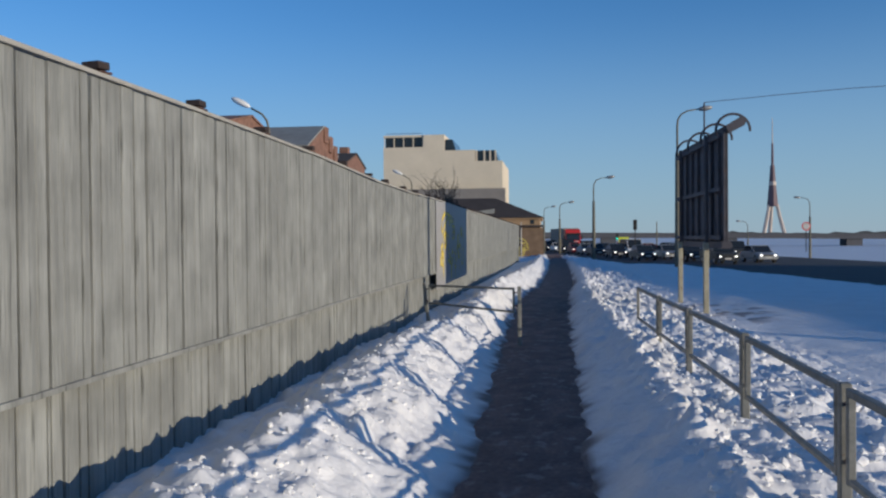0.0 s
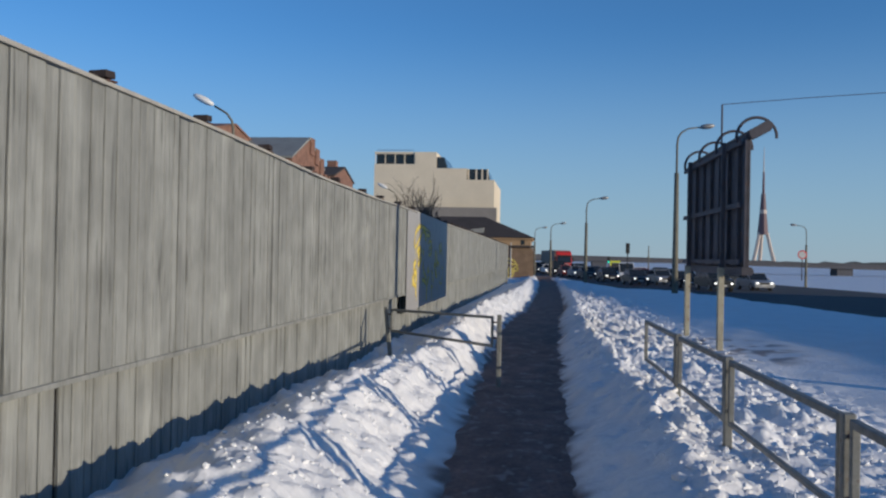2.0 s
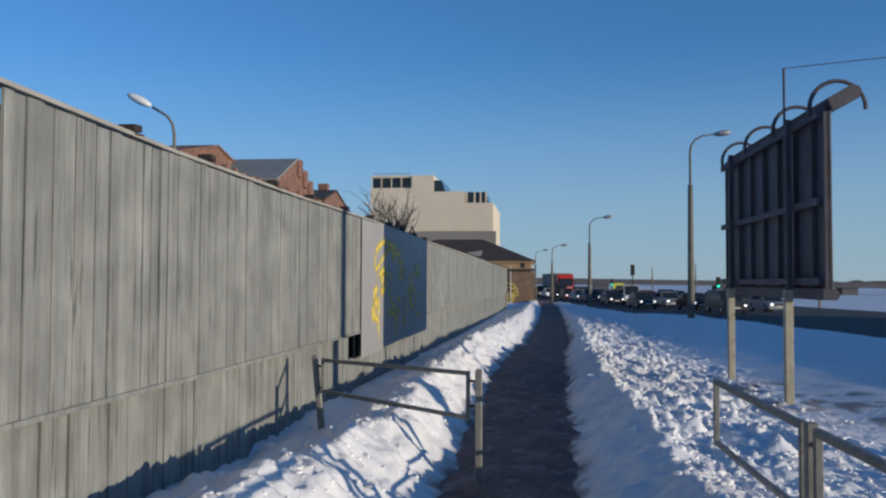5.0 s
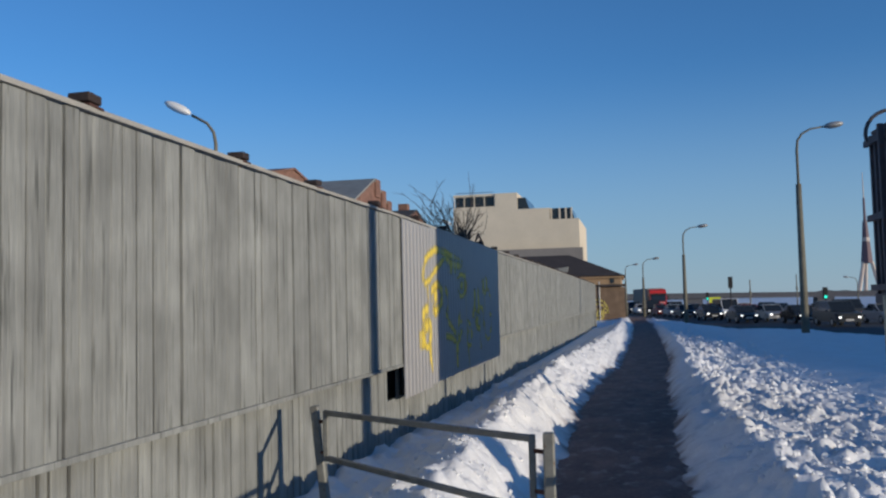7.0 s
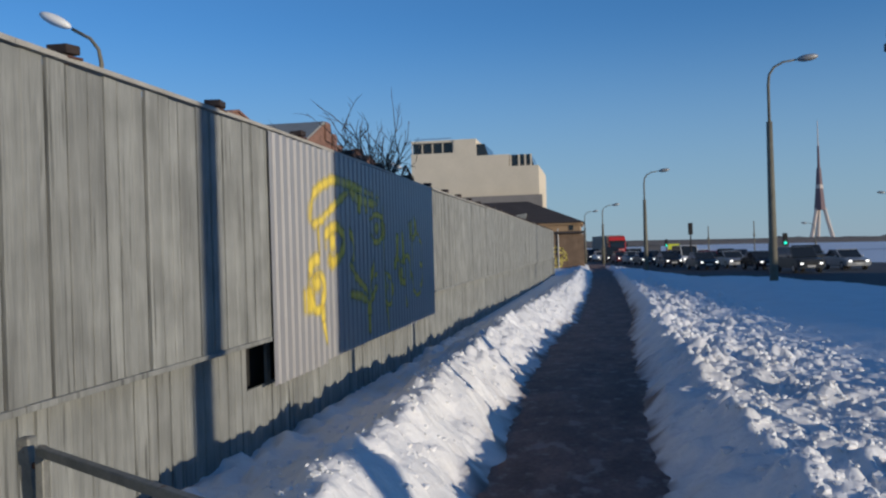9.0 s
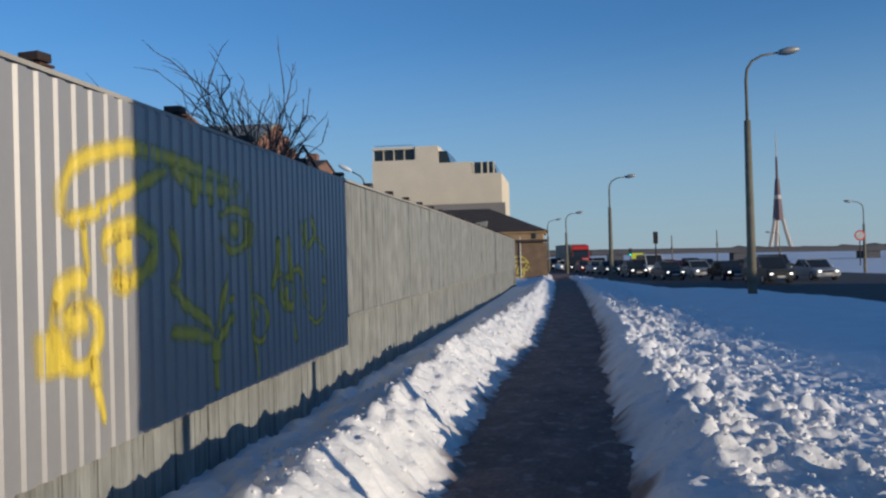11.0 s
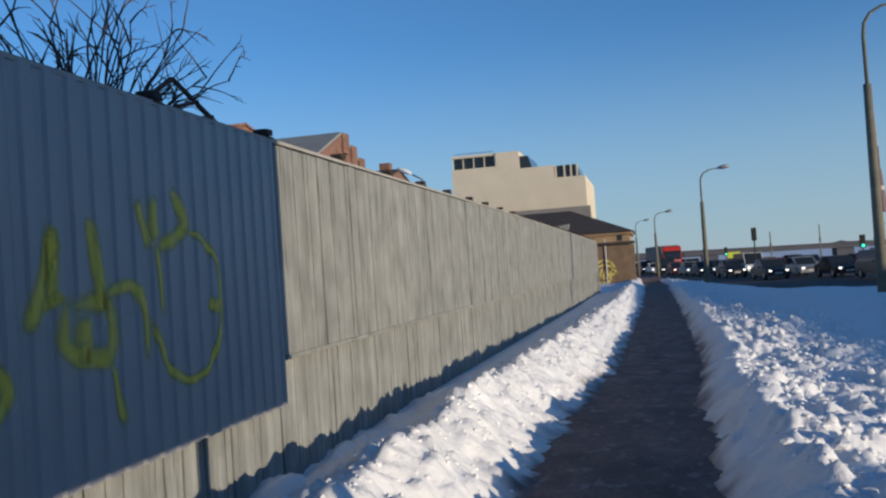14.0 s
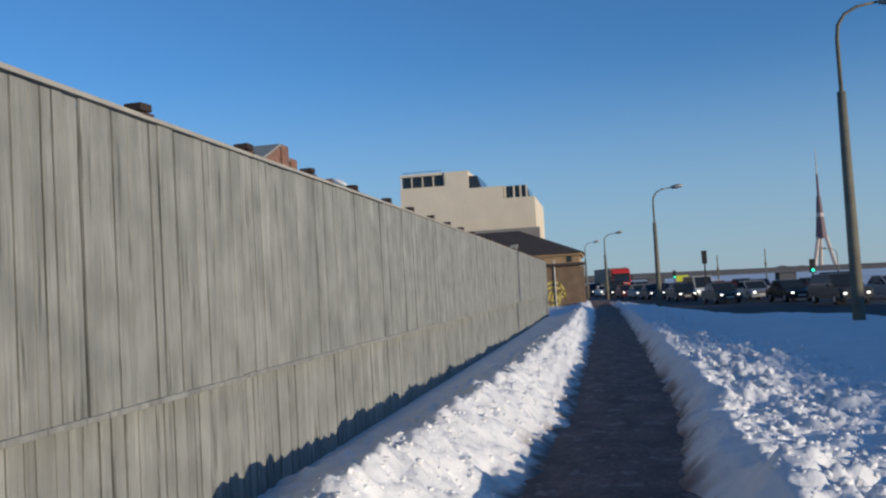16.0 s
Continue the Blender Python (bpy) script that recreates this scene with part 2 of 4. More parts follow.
def height(x, y):
    x, y = np.asarray(x, float), np.asarray(y, float)
    d = x - middle(y)
    edge = 0.06 * rough(x, y, 0.6, 5) + 0.035 * rough(x, y, 0.24, 6) + 0.012 * rough(x, y, 0.11, 19)
    half = half_width(y)
    crest_l = np.interp(y, [0, 9, 11, 13.5, 17, 19, 24, 30], [1.42, 1.45, 1.32, 1.06, 1.08, 1.2, 1.32, 1.35])
    crest_r = np.interp(y, [0, 15, 22, 32], [1.14, 1.22, 1.12, 1.02])
    ql, qr = -d + edge, d + edge
    foot = [-0.5, -0.15, 0.0, 0.15, 0.35, 0.65, 1.0]
    left = np.interp((ql - half) / (crest_l - half), foot, [-0.05, -0.03, 0.0, 0.045, 0.14, 0.33, 0.5])
    left = np.where(ql > crest_l, np.interp(ql - crest_l, [0, 0.15, 0.38, 0.6, 1.0], [0.5, 0.46, 0.34, 0.25, 0.2]), left)
    right = np.interp((qr - half) / (crest_r - half), foot, [-0.05, -0.03, 0.0, 0.05, 0.13, 0.23, 0.31])
    right = np.where(qr > crest_r, np.interp(qr - crest_r, [0, 0.25, 1.2, 2.6, 4.0], [0.31, 0.23, 0.17, 0.12, 0.1]), right)
    h = np.where(d < 0, left, right)
    h = h * (1 - step(55, 75, y) * 0.4)
    bank_l = step(0.5, 0.85, -d) * step(2.5, 2.1, -d)
    bank_r = step(0.85, 1.25, d) * step(4.0, 1.9, d)
    slope_r = step(0.5, 0.8, d) * step(1.5, 1.1, d)
    field = step(2.5, 4.5, d)
    h += bank_l * (0.04 * rough(x, y, 0.6, 1) + 0.035 * rough(x, y, 0.33, 2) + 0.065 * np.abs(rough(x, y, 0.2, 3)) + 0.05 * np.abs(rough(x, y, 0.12, 14)) + 0.025 * rough(x, y, 0.075, 18) - 0.045)
    heap = 0.55 + 0.75 * step(-0.5, 0.5, rough(x, y, 0.8, 17))
    h += heap * bank_r * (0.05 * rough(x, y, 0.6, 7) + 0.12 * np.abs(rough(x, y, 0.27, 8)) + 0.08 * np.abs(rough(x, y, 0.14, 9)) + 0.03 * rough(x, y, 0.08, 15) - 0.04)
    h += slope_r * (0.05 * rough(x, y, 0.4, 4) + 0.03 * rough(x, y, 0.16, 16) + 0.016 * rough(x, y, 0.08, 20)) + field * (0.03 * rough(x, y, 1.6, 10) + 0.02 * rough(x, y, 0.5, 11))
    h += 0.03 * bank_l * rough(0 * x, y, 1.7, 12) + 0.04 * bank_r * rough(0 * x, y, 1.3, 13)
    h = np.where(x < -1.9, np.minimum(h, 0.3), h)
    h += field * (0.09 - 0.1 - lie(y)) * step(58, 45, y)
    e = x - road_edge(y)
    on = step(0.0, 1.6, e)
    h = h * (1 - on) + on * (-0.85 - lie(y))
    h = np.where(e > 26.2, -0.4 - 3.0 * step(26.2, 31, e), h)
    return lie(y) + h


def spaced(fine0, fine1, d, stops):
    vals = list(np.arange(fine0, fine1, d))
    lo, hi = vals[0], vals[-1]
    step_lo, step_hi = d, d
    while lo > stops[0]:
        step_lo *= 1.25
        lo -= step_lo
        vals.insert(0, lo)
    while hi < stops[1]:
        step_hi = min(step_hi * 1.12, max(0.25, step_hi * 1.12 if hi > fine1 + 28 else 0.25))
        hi += step_hi
        vals.append(hi)
    return np.array(vals)


xs = spaced(-1.95, 4.2, 0.036, (-3500, 4200))
ys = spaced(2.5, 32.0, 0.038, (-900, 4200))
gx, gy = np.meshgrid(xs, ys)
gz = height(gx, gy)
nx, ny = len(xs), len(ys)
me = bpy.data.meshes.new("ground")
idx = np.arange(nx * ny).reshape(ny, nx)
quads = np.stack([idx[:-1, :-1], idx[:-1, 1:], idx[1:, 1:], idx[1:, :-1]], -1).reshape(-1, 4)
me.vertices.add(nx * ny)
me.vertices.foreach_set("co", np.stack([gx, gy, gz], -1).ravel())
me.loops.add(quads.size)
me.loops.foreach_set("vertex_index", quads.ravel())
me.polygons.add(len(quads))
me.polygons.foreach_set("loop_start", np.arange(0, quads.size, 4))
me.polygons.foreach_set("use_smooth", np.ones(len(quads), bool))
me.update()
trod = np.abs(gx - middle(gy)) / half_width(gy) + 0.14 * rough(gx, gy, 0.4, 31) + 0.14 * rough(gx, gy, 0.13, 32)
layer = me.attributes.new("dirt", "FLOAT", "POINT")
bare = step(1.0, 0.35, ((gx - 4.0) / 1.1) ** 2 + ((gy - 17.0) / 2.6) ** 2) * step(0.05, 0.45, rough(gx, gy, 0.5, 33) + 0.6 * rough(gx, gy, 0.17, 34))
layer.data.foreach_set("value", np.clip(0.8 * step(1.22, 0.9, trod) + 0.2 * step(1.5, 1.1, trod) + 0.75 * bare, 0, 1).ravel())
me.materials.append(SNOW)
tagged(new("ground", me), "white trodden and ploughed snow over flat ground", "snow", kind="structure")


def strip(name, left, right, ys_, z, mat):
    bm = bmesh.new()
    rows = [(bm.verts.new((left(y), y, z(y))), bm.verts.new((right(y), y, z(y)))) for y in ys_]
    for a, b in zip(rows, rows[1:]):
        bm.faces.new((a[0], a[1], b[1], b[0]))
    return new(name, mesh(name, bm, mat))


tagged(strip("pavement", lambda y: float(middle(y)) - 0.95, lambda y: float(middle(y)) + 0.95, np.arange(-20, 100, 1.0), lambda y: float(lie(y)), ASPHALT),
       "dark wet trodden asphalt footpath cleared of snow", "path", kind="structure")
tagged(strip("road", lambda y: road_edge(y) + 0.9, lambda y: road_edge(y) + 26.0, np.arange(-120, 260, 4.0), lambda y: -0.75, ROAD),
       "dark wet asphalt road in shade", "road", kind="structure")


def bar(a, b, w, h, bm=None):
    """A square bar from a to b."""
    bm = bm or bmesh.new()
    a, b = Vector(a), Vector(b)
    d = (b - a)
    m = d.to_track_quat("Z", "Y").to_matrix().to_4x4()
    made = bmesh.ops.create_cube(bm, size=1, matrix=Matrix.Translation((a + b) / 2) @ m @ Matrix.Diagonal((w, h, d.length, 1)))
    edges = list({e for v in made["verts"] for e in v.link_edges})
    bmesh.ops.bevel(bm, geom=edges, offset=min(w, h) * 0.12, segments=1, affect="EDGES")
    return bm


# ---------------------------------------------------------------- fence
FX, TOP, LEDGE, END = -1.66, 2.4, 0.91, 61.0
SHEET_0, SHEET_1 = 16.7, 23.02
BACK = FX - 0.1
GAP_0, GAP_1 = 16.47, 17.1
JOINTS = [-5.0 + 2.74 * k for k in range(25)]


def sag(y):
    """How far the fence top rises above or sinks below its mean height."""
    return float(np.interp(y, [0, 5, 8, 10.5, 13, 15, 17, 19, 21, 26, 31, 61], [0.085, 0.075, 0.05, -0.015, -0.03, -0.025, -0.005, 0.0, -0.03, -0.02, 0.0, 0.0]))


def board_mesh(name, w, z0, z1):
    bm = box(-0.022, 0.0, 0.004, w - 0.004, z0, z1)
    top = [v for v in bm.verts if v.co.x > -0.01]
    edges = [e for e in bm.edges if e.verts[0] in top and e.verts[1] in top]
    bmesh.ops.bevel(bm, geom=edges, offset=0.004, segments=1, affect="EDGES")
    return mesh(name, bm, BOARD)


fence = thing("fence", "tall weathered grey painted board fence with a recessed lower panel", "fence", kind="structure")
rng = random.Random(4)
WIDTHS = (0.075, 0.095, 0.115, 0.135, 0.165, 0.22)
upper = [board_mesh("board", w, LEDGE, TOP) for w in WIDTHS]
lower = [board_mesh("lower_board", w, -0.5, LEDGE + 0.02) for w in WIDTHS]
rest_upper, rest_lower = bmesh.new(), bmesh.new()
for name, kinds, x, near, skip, rest, z0, z1 in (("board", upper, FX, 29.5, (SHEET_0 + 0.2, SHEET_1 - 0.3), rest_upper, LEDGE, TOP), ("lower_board", lower, BACK, 29.5, (GAP_0, GAP_1), rest_lower, -0.5, LEDGE + 0.02)):
    y = -7.0
    while y < END:
        k = rng.choices(range(6), (2, 4, 5, 4, 2, 1))[0]
        w = WIDTHS[k]
        if name == "lower_board" and y < GAP_0 < y + w:
            part("lower_board", box(x - 0.022, x, y + 0.004, GAP_0, -0.5, LEDGE + 0.02), BOARD, fence)
            y = GAP_0
            continue
        joint = next((j for j in JOINTS if y < j < y + w), None)
        if name == "lower_board" and joint and joint < near:
            # an open joint between two lower panels
            if joint - y > 0.02:
                part("lower_board", box(x - 0.022, x, y + 0.004, joint, -0.5, LEDGE + 0.02), BOARD, fence)
            y = joint + 0.026
            continue
        if skip[0] < y + w / 2 < skip[1] and name == "board":
            y += w
            continue
        if name == "lower_board" and y + w > skip[0] + 0.05 and y < skip[1] - 0.05:
            # the gap below the upper panel beside the metal sheet
            part("lower_board", box(x - 0.022, x, y + 0.004, y + w - 0.004, -0.5, 0.57), BOARD, fence)
            y += w
            continue
        off = rng.uniform(-0.006, 0.004)
        if 1.2 < y < near:
            ob = new(name, kinds[k])
            ob.parent = fence
            dz = rng.uniform(-0.01, 0.0)
            stretch = (TOP + dz + sag(y) - LEDGE) / (TOP - LEDGE) if name == "board" else 1.0
            ob.location = (x + off, y, LEDGE * (1 - stretch))
            ob.scale = (1, 1, stretch)
            ob.rotation_euler = (rng.uniform(-0.002, 0.002), 0, rng.uniform(-0.02, 0.02))
        else:
            box(x - 0.022 + off, x + off, y + 0.004, y + w - 0.004, z0, z1 + (sag(y) if name == "board" else 0.0), bm=rest)
        y += w + rng.choices((0.0, 0.012, 0.024), (14, 5, 1))[0]
tagged(part("far_boards", rest_upper, BOARD, fence), kind="stuff")
tagged(part("far_lower_boards", rest_lower, BOARD, fence), kind="stuff")
# added black sheets behind the joints and the gap, coloured as their shade
part("upper_shade_sheet", box(FX - 0.05, FX - 0.03, -7.0, END, LEDGE + 0.01, TOP - 0.06), GAP_SHADE, fence)
part("lower_shade_sheet", box(BACK - 0.05, BACK - 0.03, -7.0, GAP_0, -0.5, LEDGE), GAP_SHADE, fence)
part("lower_shade_sheet", box(BACK - 0.05, BACK - 0.03, GAP_1, END, -0.5, LEDGE), GAP_SHADE, fence)
part("lower_shade_sheet", box(BACK - 0.05, BACK - 0.03, GAP_0, GAP_1, -0.5, 0.55), GAP_SHADE, fence)
part("gap_shade_sheet", box(BACK - 0.14, BACK - 0.12, 15.8, 18.0, -0.5, 2.0), GAP_SHADE, fence)
y = -7.0
while y < END:
    length = min(rng.uniform(2.8, 3.2), END - y)
    dz = rng.uniform(-0.006, 0.006)
    for a, e in ((y + 0.003, min(y + length - 0.003, SHEET_0 - 0.02)), (max(y + 0.003, SHEET_1 - 0.02), y + length - 0.003)):
        if e - a > 0.05:
            part("ledge", box(FX - 0.09, FX + 0.018, a, e, LEDGE - 0.016 + dz, LEDGE + 0.014 + dz, 0.004), BOARD, fence)
    bm = box(FX - 0.06, FX + 0.014, y + 0.002, y + length - 0.002, TOP + 0.003, TOP + 0.026)
    for v in bm.verts:
        v.co.z += sag(v.co.y)
    part("cap", bm, CAP, fence)
    y += length
part("end_post", box(FX - 0.12, FX + 0.02, END, END + 0.14, -0.5, TOP + 0.02, 0.01), BOARD, fence)


# steel brackets on top of the fence posts
def bracket():
    t = thing("steel_bracket", "small dark rusty steel box standing on the fence top", "bracket", group="brackets on the fence")
    part("stub", tube([(0, 0, -0.03), (0, 0, 0.03)], 0.025, 8), RUST, t)
    part("base_plate", box(-0.05, 0.06, -0.05, 0.06, -0.006, 0.006, 0.002), RUST, t)
    bm = box(-0.05, 0.055, -0.05, 0.05, 0.016, 0.058, 0.006)
    part("housing", bm, BRACKET, t)
    return t


first = bracket()
BRACKETS = [3.59, 4.89, 6.23, 7.64, 9.04, 10.44, 11.6, 13.12, 14.38, 15.95, 17.5, 18.95, 20.17, 21.62, 23.0, 24.47, 25.86, 27.2, 28.55, 29.98, 31.25] + [32.68 + 1.43 * k for k in range(20)]
for k, y in enumerate(BRACKETS):
    m = pose(FX - 0.04, y, TOP + 0.03 + sag(y), rng.uniform(-4, 4), rng.uniform(-3, 3), rng.uniform(-6, 6))
    if k == 0:
        first.matrix_basis = m
    else:
        copy_thing(first, m)

# corrugated sheets
PITCH, DEEP = 0.15, 0.013


def profile(y):
    u = ((y - SHEET_0) / PITCH) % 1.0
    return DEEP * float(np.interp(u, [0, 0.3, 0.42, 0.75, 0.87, 1.0], [1, 1, 0, 0, 1, 1]))


sheets = thing("metal_sheeting", "corrugated galvanised steel sheets screwed over the fence, sprayed with yellow graffiti", "metal sheet")
SHEET_X = FX + 0.006
for k in range(5):
    y0, y1 = SHEET_0 + k * 1.262, SHEET_0 + k * 1.262 + 1.26
    cuts = sorted({round(y0 + 1e-6, 4), round(y1, 4)} | {round(SHEET_0 + PITCH * (i + f), 4) for i in range(60) for f in (0, 0.3, 0.42, 0.75, 0.87) if y0 < SHEET_0 + PITCH * (i + f) < y1})
    z0, z1 = 0.585 + 0.008 * (k % 3) + (0.0 if k else -0.02), 2.385 + 0.008 * (k % 2)
    bm = bmesh.new()
    cols = [[bm.verts.new((SHEET_X + profile(y) + dx, y, z)) for dx, z in ((0, z0), (0, z1), (-0.002, z1), (-0.002, z0))] for y in cuts]
    for a, b in zip(cols, cols[1:]):
        for i in range(4):
            j = (i + 1) % 4
            bm.faces.new((a[i], b[i], b[j], a[j]))
    bmesh.ops.recalc_face_normals(bm, faces=bm.faces[:])
    part("corrugated_sheet", bm, SHEET, sheets)


# graffiti: points along the fence and up
def stroke(width, *pts):
    width *= 1.3
    p = np.array(pts)
    n_ = len(p)
    # a smooth line through the points
    ts = np.linspace(0, n_ - 1, (n_ - 1) * 10 + 1)
    if n_ > 2:
        out = []
        for t in ts:
            i = min(int(t), n_ - 2)
            f = t - i
            q = [p[max(i - 1, 0)], p[i], p[i + 1], p[min(i + 2, n_ - 1)]]
            out.append(0.5 * (2 * q[1] + (q[2] - q[0]) * f + (2 * q[0] - 5 * q[1] + 4 * q[2] - q[3]) * f * f + (3 * q[1] - q[0] - 3 * q[2] + q[3]) * f ** 3))
        line = np.array(out)
    else:
        line = p[0] + (p[1] - p[0]) * (ts / ts[-1])[:, None]
    bm = bmesh.new()
    uv = bm.loops.layers.uv.new("UVMap")
    across = np.linspace(-1, 1, 9)
    rows = []
    for i in range(len(line)):
        d = line[min(i + 1, len(line) - 1)] - line[max(i - 1, 0)]
        d = d / (np.linalg.norm(d) + 1e-9)
        nrm = np.array([-d[1], d[0]])
        end = min(1.0, 0.25 + 4.0 * min(i, len(line) - 1 - i) / len(line))
        rows.append([(bm.verts.new((SHEET_X + profile(q[0]) + 0.004, q[0], q[1])), (1 - abs(a)) * end) for a in across for q in [line[i] + nrm * a * width / 2]])
    for a, b in zip(rows, rows[1:]):
        for i in range(len(across) - 1):
            quad = (a[i], a[i + 1], b[i + 1], b[i])
            f = bm.faces.new([v for v, _ in quad])
            for loop, (_, value) in zip(f.loops, quad):
                loop[uv].uv = (value, 0)
    part("graffiti_stroke", bm, YELLOW, sheets)


stroke(0.11, (17.58, 1.74), (17.61, 1.89), (17.73, 2.01), (17.97, 2.09), (18.29, 2.15), (18.74, 2.14), (19.15, 2.12), (19.95, 2.07))
stroke(0.1, (17.58, 1.73), (17.84, 1.77), (18.28, 1.93), (18.74, 2.08))
stroke(0.09, (17.77, 1.74), (17.79, 1.6), (17.82, 1.46))
stroke(0.12, (18.0, 1.52), (17.97, 1.63), (18.12, 1.71), (18.34, 1.73), (18.53, 1.64), (18.46, 1.51), (18.2, 1.42), (18.02, 1.49))
stroke(0.2, (18.06, 1.57), (18.27, 1.62))
stroke(0.14, (18.02, 1.45), (18.22, 1.4))
stroke(0.13, (17.51, 1.29), (17.59, 1.42), (17.73, 1.45), (17.8, 1.42))
stroke(0.1, (17.65, 1.34), (17.85, 1.31), (17.9, 1.18), (17.81, 1.05), (17.66, 1.04), (17.55, 1.14), (17.5, 1.27), (17.54, 1.36))
stroke(0.16, (17.6, 1.33), (17.68, 1.25), (17.8, 1.28))
stroke(0.12, (17.84, 1.08), (17.86, 0.91))
stroke(0.06, (17.86, 0.95), (17.93, 0.72))
stroke(0.3, (17.5, 1.25), (17.5, 1.0))
stroke(0.13, (18.74, 2.1), (19.06, 2.02), (19.83, 2.0))
stroke(0.09, (19.1, 2.08), (19.08, 1.86))
stroke(0.09, (19.35, 2.06), (19.34, 1.88))
stroke(0.09, (19.6, 2.06), (19.6, 1.9))
stroke(0.08, (19.46, 1.82), (19.72, 1.89), (20.05, 1.85), (19.98, 1.66), (19.7, 1.6), (19.5, 1.69))
stroke(0.16, (19.66, 1.76), (19.84, 1.74))
stroke(0.08, (20.04, 2.04), (20.04, 1.66), (20.07, 1.28), (20.11, 0.94))
stroke(0.2, (20.04, 1.85), (20.05, 1.62))
stroke(0.09, (18.72, 1.74), (18.86, 1.54), (18.78, 1.41))
stroke(0.1, (18.7, 1.42), (18.93, 1.26), (19.22, 1.15), (19.36, 1.05))
stroke(0.11, (18.68, 1.11), (19.0, 1.08), (19.36, 1.01))
stroke(0.11, (19.72, 1.16), (19.5, 1.03), (19.4, 0.99))
stroke(0.2, (19.4, 1.02), (19.37, 0.85))
stroke(0.06, (19.37, 0.88), (19.38, 0.66))
stroke(0.09, (19.63, 1.45), (19.5, 1.24), (19.42, 1.05))
stroke(0.1, (19.66, 1.28), (19.69, 1.24))
stroke(0.07, (20.05, 1.28), (20.28, 1.22), (20.42, 1.08), (20.3, 0.92), (20.12, 0.94), (20.08, 1.1))
stroke(0.13, (20.16, 1.16), (20.22, 1.1))
stroke(0.05, (20.12, 0.93), (20.18, 0.62))
stroke(0.1, (20.74, 1.72), (20.65, 1.48), (20.55, 1.28))
stroke(0.09, (20.74, 1.72), (20.69, 1.37))
stroke(0.07, (20.63, 1.38), (20.78, 1.42))
stroke(0.09, (20.98, 1.77), (21.02, 1.55), (21.06, 1.32))
stroke(0.11, (20.79, 1.43), (20.79, 1.19), (21.08, 1.14), (21.08, 1.37), (20.8, 1.37))
stroke(0.14, (20.92, 1.33), (20.9, 1.11))
stroke(0.08, (21.06, 1.41), (21.29, 1.45), (21.39, 1.3), (21.38, 1.08))
stroke(0.09, (21.35, 1.88), (21.46, 1.63))
stroke(0.09, (21.51, 1.91), (21.5, 1.66))
stroke(0.1, (21.68, 1.95), (21.8, 1.76), (21.53, 1.63))
stroke(0.06, (21.51, 1.66), (21.54, 1.46), (21.55, 1.29))
stroke(0.06, (21.77, 1.73), (21.96, 1.7), (22.15, 1.54), (22.16, 1.25), (22.02, 1.0), (21.79, 0.93), (21.58, 1.02), (21.49, 1.18), (21.42, 1.3))
stroke(0.1, (22.03, 1.33), (22.17, 1.3))
stroke(0.06, (21.1, 1.11), (21.17, 0.8))

# ---------------------------------------------------------------- barrier over the left bank
def ground_z(x, y):
    return float(height(x, y))


A, B = Vector((-1.43, 13.7, 0)), Vector((0.19, 12.62, 0))
d = (B - A).normalized()
gate = thing("barrier", "weathered grey steel tube barrier standing across the snow bank", "barrier")
for p, bend in ((A, 0.09), (B, 0.0)):
    part("post", bar(p + Vector((bend, 0, -0.2)), p + Vector((-0.02 * (bend > 0), 0, 0.86)), 0.056, 0.056), RAIL, gate, "worn grey post with rust")
p0, p1 = A + d * 0.09, B - d * 0.11
part("top_rail", bar(p0 + Vector((0, 0, 0.82)), p1 + Vector((0, 0, 0.82)), 0.034, 0.034), RAIL, gate)
part("bottom_rail", bar(p0 + Vector((0, 0, 0.53)), p1 + Vector((0, 0, 0.46)), 0.034, 0.034), RAIL, gate)
part("end_bar", bar(p0 + Vector((0, 0, 0.51)), p0 + Vector((0, 0, 0.84)), 0.034, 0.034), RAIL, gate)
part("end_bar", bar(p1 + Vector((0, 0, 0.44)), p1 + Vector((0, 0, 0.84)), 0.034, 0.034), RAIL, gate)
for q, p in ((p0, A), (p1, B)):
    for z in (0.56, 0.76):
        part("bracket", bar(q + Vector((0, 0, z)), p + Vector((0, 0, z)), 0.02, 0.02), RUST, gate)

# ---------------------------------------------------------------- railing beside the path
def rail_line(y):
    return float(np.interp(y, [0, 6, 8.1, 10, 12], [2.1, 2.1, 2.04, 1.97, 1.915]))


POSTS = [9.95, 8.1, 5.85, 3.65, 1.45]
railing = thing("railing", "weathered grey steel pedestrian railing with hung frames, deep in snow", "railing")
for y in POSTS:
    x = rail_line(y)
    part("post", bar((x, y, -0.2), (x, y, 0.9), 0.058, 0.058), RAIL, railing)
for a, b in [(11.95, 10.07)] + [(p - 0.09, q + 0.09) for p, q in zip(POSTS, POSTS[1:])]:
    fa, fb = Vector((rail_line(a), a, 0)), Vector((rail_line(b), b, 0))
    panel = part("rail_frame", bar(fa + Vector((0, 0, 0.865)), fb + Vector((0, 0, 0.865)), 0.04, 0.04), RAIL, railing)
    part("bottom_rail", bar(fa + Vector((0, 0, 0.44)), fb + Vector((0, 0, 0.44)), 0.033, 0.033), RAIL, panel)
    for e in (fa, fb):
        part("end_bar", bar(e + Vector((0, 0, 0.42)), e + Vector((0, 0, 0.885)), 0.038, 0.038), RAIL, panel)
for y in POSTS:
    for z in (0.52, 0.8):
        x = rail_line(y)
        part("bracket", bar((x, y - 0.09, z), (x, y + 0.09, z), 0.02, 0.02), RUST, railing)

